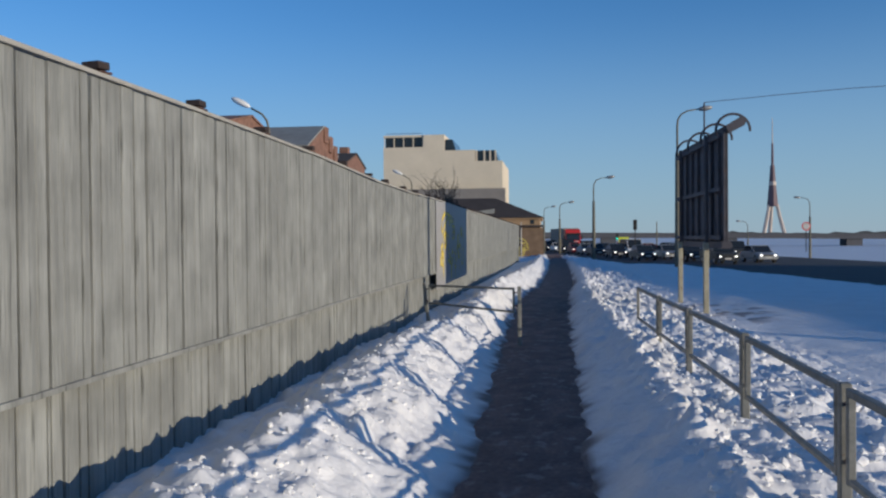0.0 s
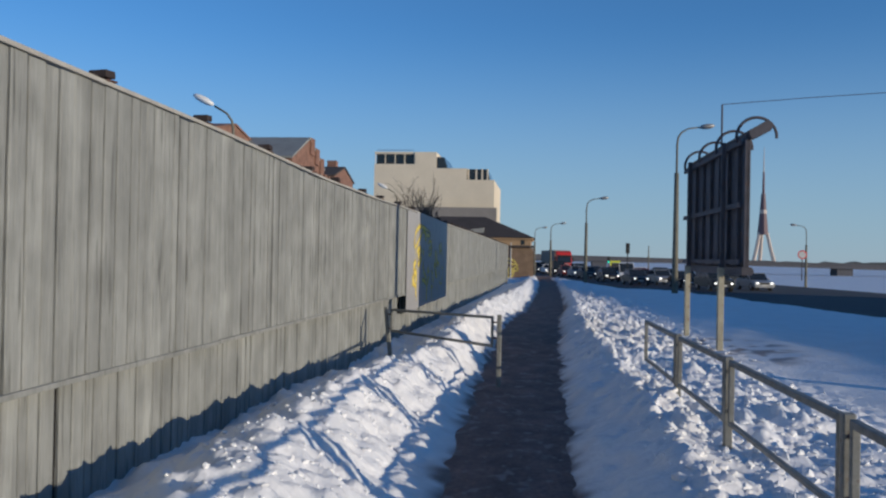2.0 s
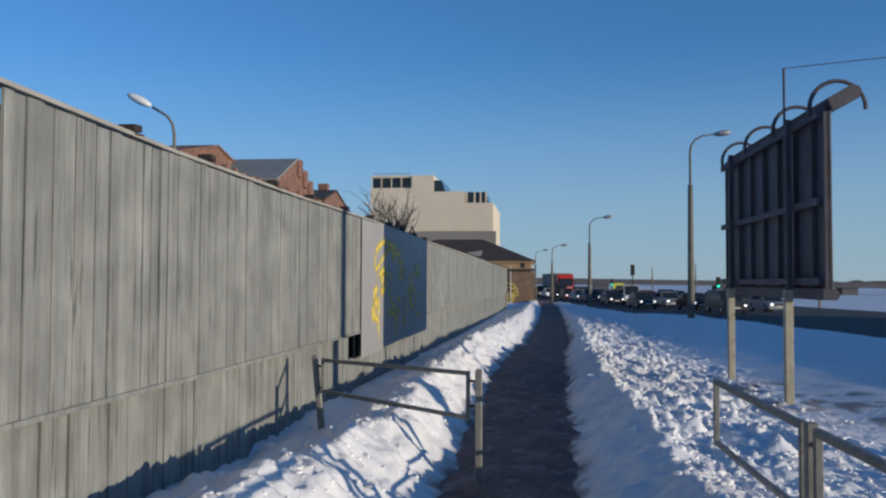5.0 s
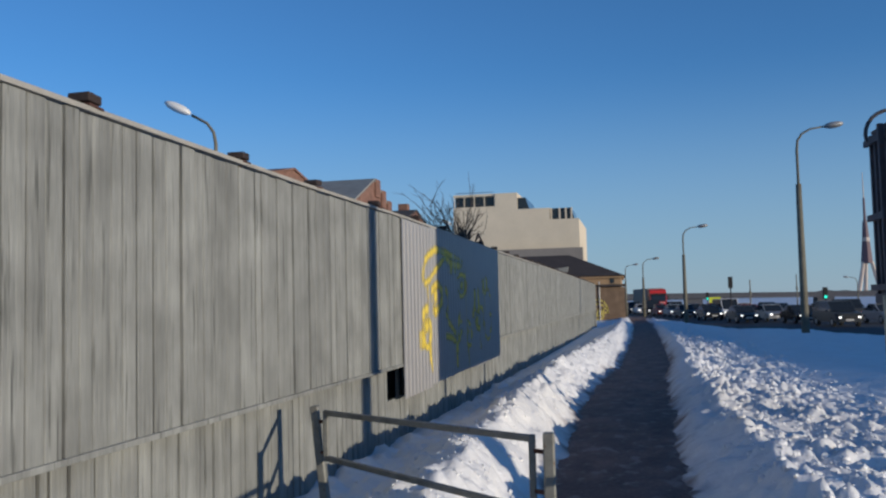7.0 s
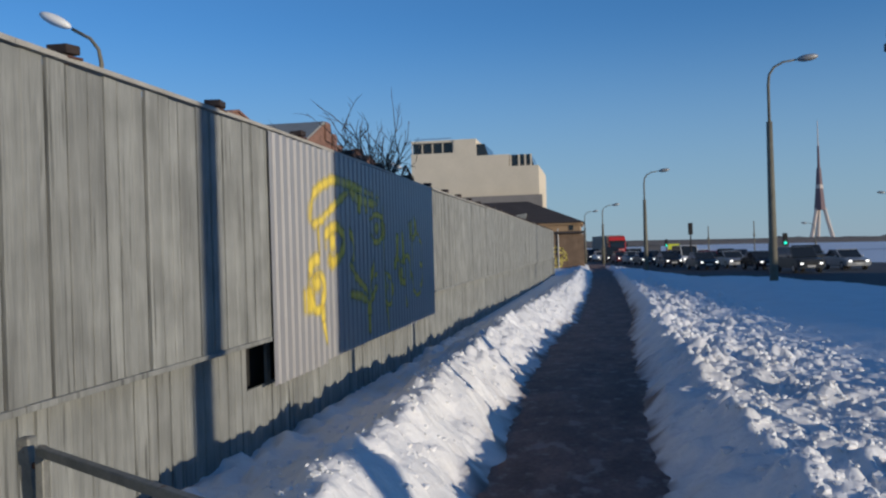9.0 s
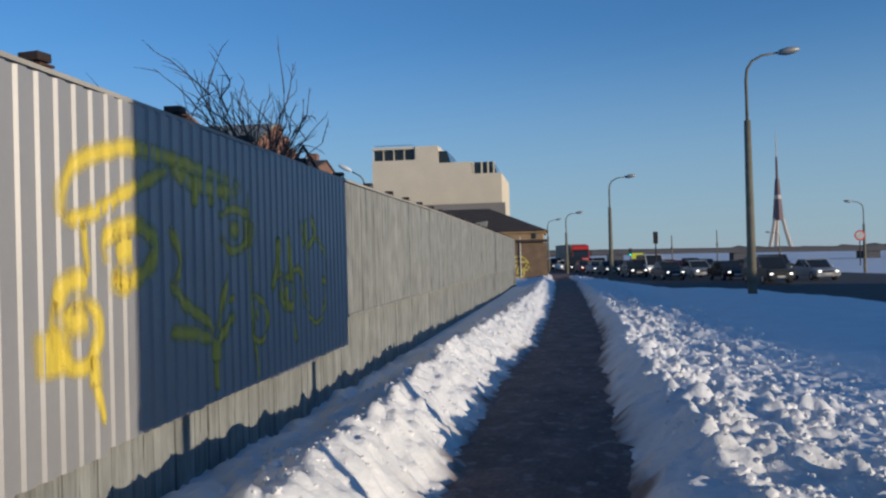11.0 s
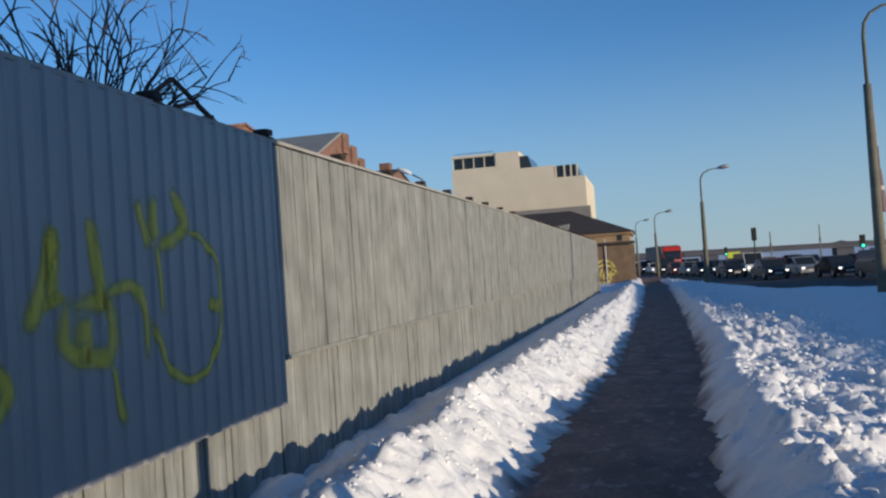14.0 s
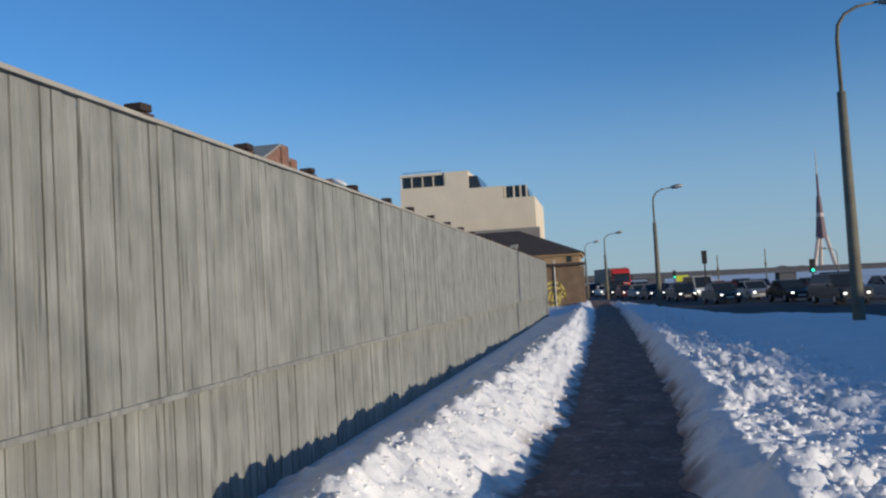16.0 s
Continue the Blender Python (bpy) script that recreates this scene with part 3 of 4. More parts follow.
# ---------------------------------------------------------------- billboard
Q0, Q1 = Vector((3.86, 15.75, 0)), Vector((3.76, 20.58, 0))
L = (Q1 - Q0).length
BB = Matrix.Translation(Q0) @ Matrix.Rotation(math.atan2(-(Q1 - Q0).x, (Q1 - Q0).y), 4, "Z")
bill = thing("billboard", "back of a dark steel billboard on two posts with lamp hoops", "billboard", at=BB)
part("panel", box(0.0, 0.05, 0, L, 1.5, 3.56, 0.01), BOARD_BACK, bill)
for k in range(7):
    y = L * (k + 0.5) / 7
    part("upright", box(-0.06, -0.002, y - 0.025, y + 0.025, 1.52, 3.5), BOARD_BACK, bill)
for z in (1.58, 2.48, 3.46):
    part("crossbeam", box(-0.11, -0.062, 0.04, L - 0.04, z - 0.04, z + 0.04), BOARD_BACK, bill)
for y in (0.03, L - 0.03):
    part("edge_frame", box(-0.03, 0.06, y - 0.03, y + 0.03, 1.48, 3.58, 0.008), BOARD_BACK, bill)
part("light_box", prism([(0.05, 3.5), (0.34, 3.63), (0.37, 3.71), (0.34, 3.76), (0.26, 3.78), (0.0, 3.63)], -0.08, L, "y"), BOARD_BACK, bill, "dark sloping light trough along the top")
part("bottom_trim", prism([(-0.05, 1.37), (0.1, 1.37), (0.14, 1.43), (0.1, 1.5), (-0.05, 1.5)], 0.0, L, "y"), BOARD_BACK, bill)
for y in (0.87, 3.83):
    part("post", box(-0.23, -0.13, y - 0.048, y + 0.048, -0.4, 1.48, 0.01), BOARD_POST, bill, "weathered pale square post")
    part("post_top", box(-0.2, -0.13, y - 0.035, y + 0.035, 1.48, 3.56, 0.01), BOARD_BACK, bill)
for k in range(4):
    y = 0.15 + k * (L - 0.4) / 3
    pts = [(-0.06 + 0.24 - 0.31 * math.cos(a), y, 3.56 + 0.31 * math.sin(a)) for a in np.linspace(-0.3, math.pi * 1.02, 14)]
    part("lamp_hoop", tube(pts, 0.025, 6), BOARD_BACK, bill)
part("wire_mast", tube([(-0.2, 0.87, 3.5), (-0.2, 0.87, 4.2)], 0.015, 6), BOARD_BACK, bill)
cable = thing("overhead_cable", "thin slack overhead cable running from the billboard mast", "cable")
top = BB @ Vector((-0.2, 0.87, 4.2))
pts = [top + Vector((30 * f, -3 * f, 1.5 * f - 1.2 * math.sin(math.pi * f) * 0.7 + 0.35 * math.sin(f * 9))) for f in np.linspace(0, 1, 24)]
part("wire", tube(pts, 0.006, 5), BOARD_BACK, cable)


# ---------------------------------------------------------------- street lamps
def street_lamp(at, pole=7.1, arm=1.1, side=1, label="tall concrete street lamp with a curved steel arm"):
    t = thing("street_lamp", label, "street lamp", at=at, group="street lamps")
    part("pole", tube([(0, 0, -0.5), (0, 0, 2.2), (0, 0, pole * 0.8)], [0.15, 0.13, 0.1], 12), LAMP_POLE, t, smooth=True)
    pts = [(0, 0, pole * 0.8), (0, 0, pole - 0.1), (0.04 * side, 0, pole + 0.25), (0.2 * side, 0, pole + 0.5), (0.5 * side, 0, pole + 0.66), (arm * side, 0, pole + 0.74)]
    part("arm", tube(pts, [0.05, 0.05, 0.045, 0.04, 0.035, 0.03], 8), LAMP_POLE, t, smooth=True)
    bm = bmesh.new()
    bmesh.ops.create_uvsphere(bm, u_segments=14, v_segments=8, radius=1, matrix=Matrix.Translation((arm * side + 0.22 * side, 0, pole + 0.76)) @ Matrix.Rotation(-0.12 * side, 4, "Y") @ Matrix.Diagonal((0.36, 0.17, 0.12, 1)))
    part("lamp_head", bm, LAMP_HEAD, t, smooth=True)
    return t


for x, y, pole in ((9.05, 10.78, 7.0), (6.75, 42.5, 6.9), (4.0, 69.5, 5.75), (1.55, 98.0, 5.6), (-0.4, 120.0, 5.9)):
    street_lamp(pose(x, y, ground_z(x, y)), pole)
for x, y in ((28.0, 96.0), (28.5, 128.0)):
    street_lamp(pose(x, y, ground_z(x, y)), 6.6, side=-1)

for x, y, h in ((31.0, 185.0, 6.6), (20.9, 172.0, 5.6)):
    mast = thing("bare_pole", "thin bare grey pole across the road", "pole", at=pose(x, y, -1.2), group="bare poles")
    part("shaft", tube([(0, 0, 0), (0, 0, h)], [0.14, 0.09], 8), LAMP_POLE, mast)
    part("collar", tube([(0, 0, h * 0.55), (0, 0, h * 0.55 + 0.5)], 0.2, 8), LAMP_POLE, mast)

# ---------------------------------------------------------------- yard behind the fence
for x, y, h in ((-7.9, 25.0, 5.0), (-7.85, 52.0, 4.85)):
    lamp = thing("yard_lamp", "pale yard lamp on a thin curved steel pole behind the fence", "street lamp", at=pose(x, y, 0), group="yard lamps")
    part("pole", tube([(0, 0, -0.3), (0, 0, h), (-0.05, 0, h + 0.25), (-0.2, 0, h + 0.45), (-0.55, 0, h + 0.65)], [0.06, 0.04, 0.035, 0.03, 0.03], 8), LAMP_POLE, lamp, smooth=True)
    bm = bmesh.new()
    bmesh.ops.create_uvsphere(bm, u_segments=14, v_segments=8, radius=1, matrix=Matrix.Translation((-0.88, 0, h + 0.83)) @ Matrix.Rotation(0.45, 4, "Y") @ Matrix.Diagonal((0.34, 0.13, 0.1, 1)))
    part("lamp_head", bm, WHITE_LAMP, lamp, smooth=True)


def gable_house(label, x, y0, y1, eave, ridge, deep, roof, chimney=0.0, steps=0):
    """A brick house whose gable faces the path."""
    t = thing("brick_house", label, "building", at=pose(x, y0, 0))
    w = y1 - y0
    part("wall", prism([(0, -0.5), (w, -0.5), (w, eave), (w / 2, ridge), (0, eave)], -deep, 0, "x"), BRICK, t)
    for e in (-0.3, w + 0.3):
        part("roof", prism([(e, eave - 0.1), (w / 2, ridge + 0.03), (w / 2, ridge + 0.2), (e, eave + 0.07)], -deep - 0.2, 0.12, "x"), roof, t)
    for k in range(steps):
        # a stepped parapet on the far slope of the gable
        f = (k + 0.5) / steps
        y = w / 2 + f * w / 2
        z = ridge + (eave - ridge) * f
        part("parapet_step", box(-0.5, 0.18, y - 0.6, y + 0.6, z - 0.9, z + 0.55, 0.03), BRICK, t)
    if chimney:
        part("chimney", box(-2.2, -1.2, w * 0.62, w * 0.62 + 1.0, eave, ridge + chimney, 0.03), BRICK, t)
    return t


gable_house("ruined red brick house with a low gable behind the fence", -24.6, 62, 79, 10.3, 12.0, 8, BRICK)
gable_house("old brick house with a grey tin roof behind the fence", -19.6, 70, 80, 9.4, 11.5, 6.5, ROOF_TIN, 0.0, 3)
gable_house("brick shed with a dark roof behind the fence", -21.0, 90, 99, 9.8, 11.0, 5, ROOF, 1.0)

annex = thing("brick_annex", "long low brick outbuilding with a worn cornice behind the fence", "building", at=pose(-19.3, 58, -0.75))
part("wall", box(-5.0, 0.0, 0, 24, -0.5, 9.2), BRICK, annex)
part("cornice", box(-5.1, 0.12, -0.1, 24.1, 9.2, 9.42, 0.03), BRICK, annex)
arng = random.Random(8)
for k in range(16):
    part("coping_brick", box(-0.35, 0.1, 0.3 + 1.5 * k, 0.3 + 1.5 * k + arng.uniform(0.5, 1.2), 9.42, 9.42 + arng.uniform(0.08, 0.3), 0.02), BRICK, annex)

# bare bush
bush = thing("bare_bush", "leafless dark bush with thin curved twigs behind the fence", "bush", at=pose(-2.05, 21.5, 0))
brng = random.Random(11)


def branch(bm, p, d, length, r, depth):
    """A twig that bends outwards at its tip and bears side twigs."""
    pts, q, v = [p], p.copy(), d.copy()
    n_ = 7
    for i in range(n_):
        v = (v + Vector((brng.uniform(-0.12, 0.12), brng.uniform(-0.16, 0.16) + 0.05 * d.y, brng.uniform(-0.16, 0.07)))).normalized()
        q = q + v * length / n_
        q.x = min(q.x, 0.25)
        pts.append(q.copy())
        if depth < 2 and i > 1 and brng.random() < 0.5:
            side = (v + Vector((brng.uniform(-0.6, 0.6), brng.uniform(-0.9, 0.9), brng.uniform(-0.3, 0.5)))).normalized()
            branch(bm, q.copy(), side, length * brng.uniform(0.25, 0.45), r * 0.6, depth + 1)
    tube(pts, [r * (1 - 0.7 * i / n_) for i in range(n_ + 1)], 5, bm)


part("stem", tube([(0, 0, -0.2), (0.02, 0, 1.2), (0, 0.02, 2.0)], [0.05, 0.045, 0.04], 7), BARK, bush)
for k in range(58):
    bm = bmesh.new()
    lean = brng.uniform(-1.4, 1.0)
    reach = brng.uniform(0.75, 1.22) * (1.0 + 0.35 * abs(lean))
    branch(bm, Vector((brng.uniform(-0.1, 0.05), 0.35 * lean + brng.uniform(-0.15, 0.15), 1.9)), Vector((brng.uniform(-0.3, 0.2), lean, 1.0)).normalized(), reach, 0.011, 0)
    part("limb", bm, BARK, bush)

# steel frame leaning on the fence top
frame_thing = thing("scrap_frame", "dark bent steel angle frame leaning over the fence", "scrap frame")
for a, b in (((21.65, 2.4), (22.04, 2.63)), ((22.04, 2.63), (22.62, 2.42)), ((21.85, 2.41), (22.32, 2.545)), ((22.2, 2.42), (22.5, 2.48))):
    part("angle_bar", bar((FX - 0.14, a[0], a[1]), (FX - 0.14, b[0], b[1]), 0.024, 0.024), RUST, frame_thing)

# ---------------------------------------------------------------- low house with graffiti at the fence's end
kiosk = thing("corner_house", "old tan house with dark hipped roof and graffiti on its porch", "house", at=pose(0, 83, 0))
part("wall", box(-14, -0.45, 0, 9, -0.8, 3.5), STONE, kiosk)
bm = bmesh.new()
e = [bm.verts.new(p) for p in ((-14.4, -0.4, 3.5), (-0.1, -0.4, 3.5), (-0.1, 9.4, 3.5), (-14.4, 9.4, 3.5))]
r = [bm.verts.new(p) for p in ((-9.5, 4.5, 5.6), (-5.0, 4.5, 5.6))]
for f in ((e[0], e[1], r[1], r[0]), (e[1], e[2], r[1]), (e[2], e[3], r[0], r[1]), (e[3], e[0], r[0]), (e[3], e[2], e[1], e[0])):
    bm.faces.new(f)
part("roof", bm, ROOF, kiosk)
part("cornice", box(-14.2, -0.25, -0.2, 9.2, 3.3, 3.49), STONE, kiosk)
part("dormer", prism([(-6.6, 3.9), (-4.9, 3.9), (-4.9, 4.4), (-6.6, 4.15)], 0.6, 2.6, "y"), ROOF_TIN, kiosk, "tin dormer with snow")
part("porch_wall", box(-3.4, -0.55, -1.6, -0.01, -0.8, 2.55), PORCH, kiosk, "plain brown boarded porch wall")
part("porch_roof", box(-3.6, -0.1, -1.9, 0.0, 2.56, 2.75, 0.02), ROOF, kiosk)
part("drainpipe", tube([(-2.2, -1.66, -0.5), (-2.2, -1.66, 3.0)], 0.05, 8), SIGN_W, kiosk)
part("window", box(-1.35, -1.0, -0.03, 0.05, 2.85, 3.25), GLASS, kiosk)
for k in range(7):
    x = -3.4 + k * 0.47
    part("porch_board", box(x + 0.01, x + 0.46, -1.625, -1.6, -0.8, 2.5), PORCH, kiosk)


def tag_stroke(*pts):
    bm = bmesh.new()
    for (a, c), (e, f) in zip(pts, pts[1:]):
        n_ = Vector((c - f, e - a)).normalized() * 0.075
        along = Vector((e - a, f - c)).normalized() * 0.06
        prism([(a + n_.x - along.x, c + n_.y - along.y), (a - n_.x - along.x, c - n_.y - along.y), (e - n_.x + along.x, f - n_.y + along.y), (e + n_.x + along.x, f + n_.y + along.y)], -1.634, -1.628, "y", bm)
    part("graffiti_stroke", bm, TAG_PAINT, kiosk, "yellow sprayed line")


tag_stroke((-3.1, 0.7), (-2.9, 1.25), (-2.4, 1.5), (-1.9, 1.35), (-1.6, 0.9))
tag_stroke((-3.1, 0.0), (-2.95, 0.75), (-2.75, 0.2), (-2.55, 0.8))
tag_stroke((-2.5, 0.2), (-2.3, 0.7), (-2.05, 0.6), (-2.1, 0.2), (-2.45, 0.15))
tag_stroke((-1.95, 0.1), (-1.9, 0.75), (-1.6, 0.8), (-1.55, 0.45), (-1.85, 0.4))
tag_stroke((-3.15, -0.1), (-2.6, -0.2), (-2.0, -0.05))
tag_stroke((-2.9, 0.95), (-2.4, 1.15), (-1.9, 1.0))

# ---------------------------------------------------------------- large building beyond
block = thing("stepped_building", "large cream rendered building with stepped terraces and a grey lower storey", "building", at=pose(0, 177, 0))
outline = [(-34, -1), (-9.3, -1), (-9.3, 17.3), (-9.3, 17.3), (-14.9, 17.3), (-14.9, 19.6), (-21.2, 19.6), (-21.2, 22.9), (-25.6, 22.9), (-25.6, 20.4), (-34, 20.4)]
part("wall", prism([p for i, p in enumerate(outline) if i != 3], 0, 26, "y"), PAINT_W, block)
part("lower_wall", box(-33, -8.7, -1.5, -0.02, -1, 11.6), PAINT_G, block, "grey lower storey")
part("terrace_roof", box(-34, -25.6, 0.2, 24, 22.5, 22.95), PAINT_W, block)
part("terrace_glazing", box(-33.7, -25.65, 0.8, 20, 20.41, 22.48), GLASS, block, "dark recessed terrace glazing")
for k in range(5):
    x = -33.9 + k * 2.02
    part("terrace_post", box(x, x + 0.16, 0.25, 0.45, 20.42, 22.48), PAINT_W, block)
part("terrace_glazing", prism([(-21.15, 19.62), (-18.9, 19.62), (-19.6, 21.9), (-21.15, 21.9)], 0.5, 14, "y"), GLASS, block)
part("terrace_glazing", prism([(-14.85, 17.32), (-10.2, 17.32), (-10.7, 19.5), (-14.85, 19.5)], 0.5, 14, "y"), GLASS, block)
for x in (-14.6, -13.0, -11.8, -10.7):
    part("terrace_post", box(x - 0.15, x + 0.15, 0.2, 0.45, 17.33, 19.5), PAINT_W, block)
part("rooftop_rail", tube([(-33.5, 0.4, 23.3), (-26, 0.4, 23.3)], 0.05, 5), RUST, block)

# ---------------------------------------------------------------- bridge, tower, far shore
bridge = thing("bridge", "long low grey concrete river bridge on piers", "bridge", at=pose(0, 0, -0.56, 0, 0.76, 0))
part("deck", prism([(420, 1.9), (432, 1.9), (432, 3.6), (420, 3.6)], -260, 1200, "x"), CONCRETE, bridge)
part("parapet", prism([(419.6, 3.6), (420.2, 3.6), (420.2, 4.3), (419.6, 4.3)], -260, 1200, "x"), CONCRETE, bridge)
for x in range(-200, 1200, 56):
    part("pier", box(x, x + 7, 421, 431, -4, 1.9), CONCRETE, bridge)
bm = bmesh.new()
px = np.linspace(-1500, 3500, 320)
hs = 9 + 7 * rough(px, 0 * px, 160.0, 21) + 3 * rough(px, 0 * px, 23.0, 22)
lo = [bm.verts.new((x, 2300, -5)) for x in px]
hi = [bm.verts.new((x, 2300, max(2, h))) for x, h in zip(px, hs)]
bk = [bm.verts.new((x, 2360, -5)) for x in px]
for k in range(len(px) - 1):
    bm.faces.new((lo[k], lo[k + 1], hi[k + 1], hi[k])), bm.faces.new((hi[k], hi[k + 1], bk[k + 1], bk[k]))
tagged(new("far_woods", mesh("far_woods", bm, WOODS)), "low dark wooded far shore on the horizon", "woods", kind="stuff")

tower = thing("television_tower", "tall three-legged television tower with a thin spire", "tower", at=pose(680, 2800, -5))
for a in (90, 210, 330):
    c, s = math.cos(radians(a)), math.sin(radians(a))
    part("leg", tube([(38 * c, 38 * s, 0), (22 * c, 22 * s, 60), (13 * c, 13 * s, 100)], [6, 5.5, 5], 6), TOWER_W, tower)
part("shaft", tube([(0, 0, 95), (0, 0, 160), (0, 0, 222)], [17, 11, 6.5], 8), TOWER_D, tower)
part("belt", tube([(0, 0, 160), (0, 0, 172)], [11.5, 10.5], 8), TOWER_W, tower)
part("mast", tube([(0, 0, 222), (0, 0, 290)], [4, 3], 6), TOWER_D, tower)
part("spire", tube([(0, 0, 290), (0, 0, 368)], [1.8, 0.8], 6), TOWER_W, tower)


# ---------------------------------------------------------------- vehicles
def wheel(t, x, y, r=0.32, w=0.2):
    wh = part("wheel", tube([(x - w / 2, y, r), (x + w / 2, y, r)], r, 16), BLACK, t, "black tyre")
    part("rim", tube([(x - w / 2 - 0.01, y, r), (x + w / 2 + 0.01, y, r)], r * 0.6, 10), CHROME, wh)


def car(name, label, at, paint, kind="car", L=4.4, W=1.75, H=1.45):
    """A car that faces -y."""
    t = thing(name, label, "car", at=at, group="cars on the road")
    if kind == "van":
        low = [(0, 0.3), (0.05, 0.75), (0.5, 0.95), (L - 0.05, 1.0), (L, 0.3)]
        high = [(0.5, 0.95), (1.15, H), (L - 0.1, H), (L - 0.03, 1.0)]
    elif kind == "suv":
        low = [(0, 0.32), (0.0, 0.8), (0.15, 0.95), (1.2, 1.05), (L - 0.05, 1.08), (L, 0.35)]
        high = [(1.05, 1.04), (1.75, H), (L - 0.5, H), (L - 0.05, 1.07)]
    else:
        low = [(0, 0.28), (0.0, 0.62), (0.2, 0.75), (1.25, 0.9), (L - 0.7, 0.95), (L - 0.02, 0.88), (L, 0.3)]
        high = [(1.15, 0.89), (1.95, H), (L - 1.25, H), (L - 0.45, 0.94)]
    bm = prism(low, -W / 2, W / 2, "x")
    bmesh.ops.bevel(bm, geom=bm.edges[:], offset=0.07, segments=2, affect="EDGES")
    part("body", bm, paint, t, smooth=False)
    bm = prism(high, -W / 2 + 0.1, W / 2 - 0.1, "x")
    bmesh.ops.bevel(bm, geom=bm.edges[:], offset=0.05, segments=2, affect="EDGES")
    part("cabin", bm, GLASS, t, "dark glass cabin")
    (a, az), (b, bz), (c, cz) = high[0], high[1], high[2]
    part("roof", box(-W / 2 + 0.14, W / 2 - 0.14, b - 0.03, c + 0.03, H - 0.03, H + 0.015, 0.01), paint, t)
    for s in (-1, 1):
        part("pillar", bar((s * (W / 2 - 0.11), a + 0.05, az), (s * (W / 2 - 0.13), b, H - 0.02), 0.06, 0.06), paint, t)
        part("headlight", box(s * (W / 2 - 0.28) - 0.1, s * (W / 2 - 0.28) + 0.1, -0.02, 0.06, 0.58, 0.7, 0.02), HEADLIGHT, t, "lit headlight")
        part("tail_light", box(s * (W / 2 - 0.2) - 0.1, s * (W / 2 - 0.2) + 0.1, L - 0.05, L + 0.015, 0.7, 0.86), TAIL, t, "lit red tail light")
        part("mirror", box(s * (W / 2 + 0.08) - 0.08, s * (W / 2 + 0.08) + 0.08, a + 0.35, a + 0.45, az, az + 0.14, 0.03), paint, t)
        for y in (0.8, L - 0.85):
            wheel(t, s * (W / 2 - 0.1), y)
    part("number_plate", box(-0.26, 0.26, -0.025, 0.0, 0.4, 0.52), SIGN_W, t)
    part("grille", box(-0.4, 0.4, -0.015, 0.02, 0.55, 0.68), BLACK, t)
    return t


PAINTS = {
    "dark grey": material("dark_grey_paint", (0.04, 0.045, 0.05), 0.3),
    "silver": material("silver_paint", (0.38, 0.39, 0.4), 0.3, 0.4),
    "white": material("white_paint", (0.7, 0.7, 0.7), 0.35),
    "dark red": material("dark_red_paint", (0.16, 0.02, 0.02), 0.3),
    "black": material("black_paint", (0.015, 0.015, 0.02), 0.25),
    "dark blue": material("dark_blue_paint", (0.03, 0.05, 0.1), 0.3),
}
HEADING = math.degrees(math.atan2(0.153, 1))


def on_road(y, offset, turn=0.0):
    x = road_edge(y) + offset
    return pose(x, y, -0.75, 0, 0, HEADING + turn)


SHAPES = {"car": (4.4, 1.75, 1.45), "suv": (4.6, 1.85, 1.75), "van": (4.9, 1.9, 2.0)}
WORDS = {"car": "car", "suv": "off-road car", "van": "van"}
made = {}
QUEUE = [(84, 8.1, "dark grey", "car"), (95, 8.0, "black", "car"), (106, 8.0, "dark grey", "car"), (113, 8.1, "silver", "car"), (120, 8.0, "dark red", "car"), (127, 8.0, "black", "van"), (135, 7.9, "white", "car"), (143, 8.0, "dark grey", "suv"), (152, 8.0, "silver", "car"),
         (72, 11.3, "dark grey", "suv"), (80, 11.4, "black", "car"), (87, 11.3, "silver", "car"), (94, 11.3, "dark red", "car"), (102, 11.4, "white", "van"), (110, 11.3, "dark grey", "car"), (118, 11.4, "dark blue", "car"), (128, 11.3, "silver", "suv"), (164, 11.3, "dark red", "car")]
FAR_LANES = [(76, 16.0, "silver", "car"), (88, 16.1, "dark grey", "car"), (100, 16.0, "dark blue", "car"), (113, 16.1, "white", "car"), (126, 16.0, "dark red", "car"), (92, 19.6, "dark grey", "suv"), (116, 19.6, "black", "car")]
for y, off, colour, kind in QUEUE + FAR_LANES:
    key = (colour, kind)
    if key in made:
        copy_thing(made[key], on_road(y, off))
    else:
        made[key] = car(WORDS[kind].replace("-", "_").replace(" ", "_"), f"{colour} {WORDS[kind]} standing in traffic on the wet road", on_road(y, off), PAINTS[colour], kind, *SHAPES[kind])

# lorry
lorry = thing("lorry", "red articulated lorry with a grey tarpaulin trailer", "lorry", at=on_road(140, 10.9))
bm = prism([(0, 0.45), (0.0, 1.7), (0.25, 2.75), (0.5, 3.35), (1.0, 3.6), (2.2, 3.6), (2.2, 0.9), (1.9, 0.45)], -1.22, 1.22, "x")
bmesh.ops.bevel(bm, geom=bm.edges[:], offset=0.06, segments=2, affect="EDGES")
part("cab", bm, RED, lorry)
part("windscreen", prism([(-0.015, 1.75), (0.19, 2.72), (0.24, 2.72), (0.04, 1.72)], -1.08, 1.08, "x"), GLASS, lorry)
part("sun_visor", prism([(0.0, 2.78), (0.2, 2.95), (0.25, 2.9), (0.05, 2.72)], -1.15, 1.15, "x"), BLACK, lorry)
part("grille", box(-0.7, 0.7, -0.03, 0.02, 0.95, 1.5, 0.02), BLACK, lorry, "black grille")
part("bumper", box(-1.22, 1.22, -0.1, 0.2, 0.35, 0.85, 0.05), RED, lorry)
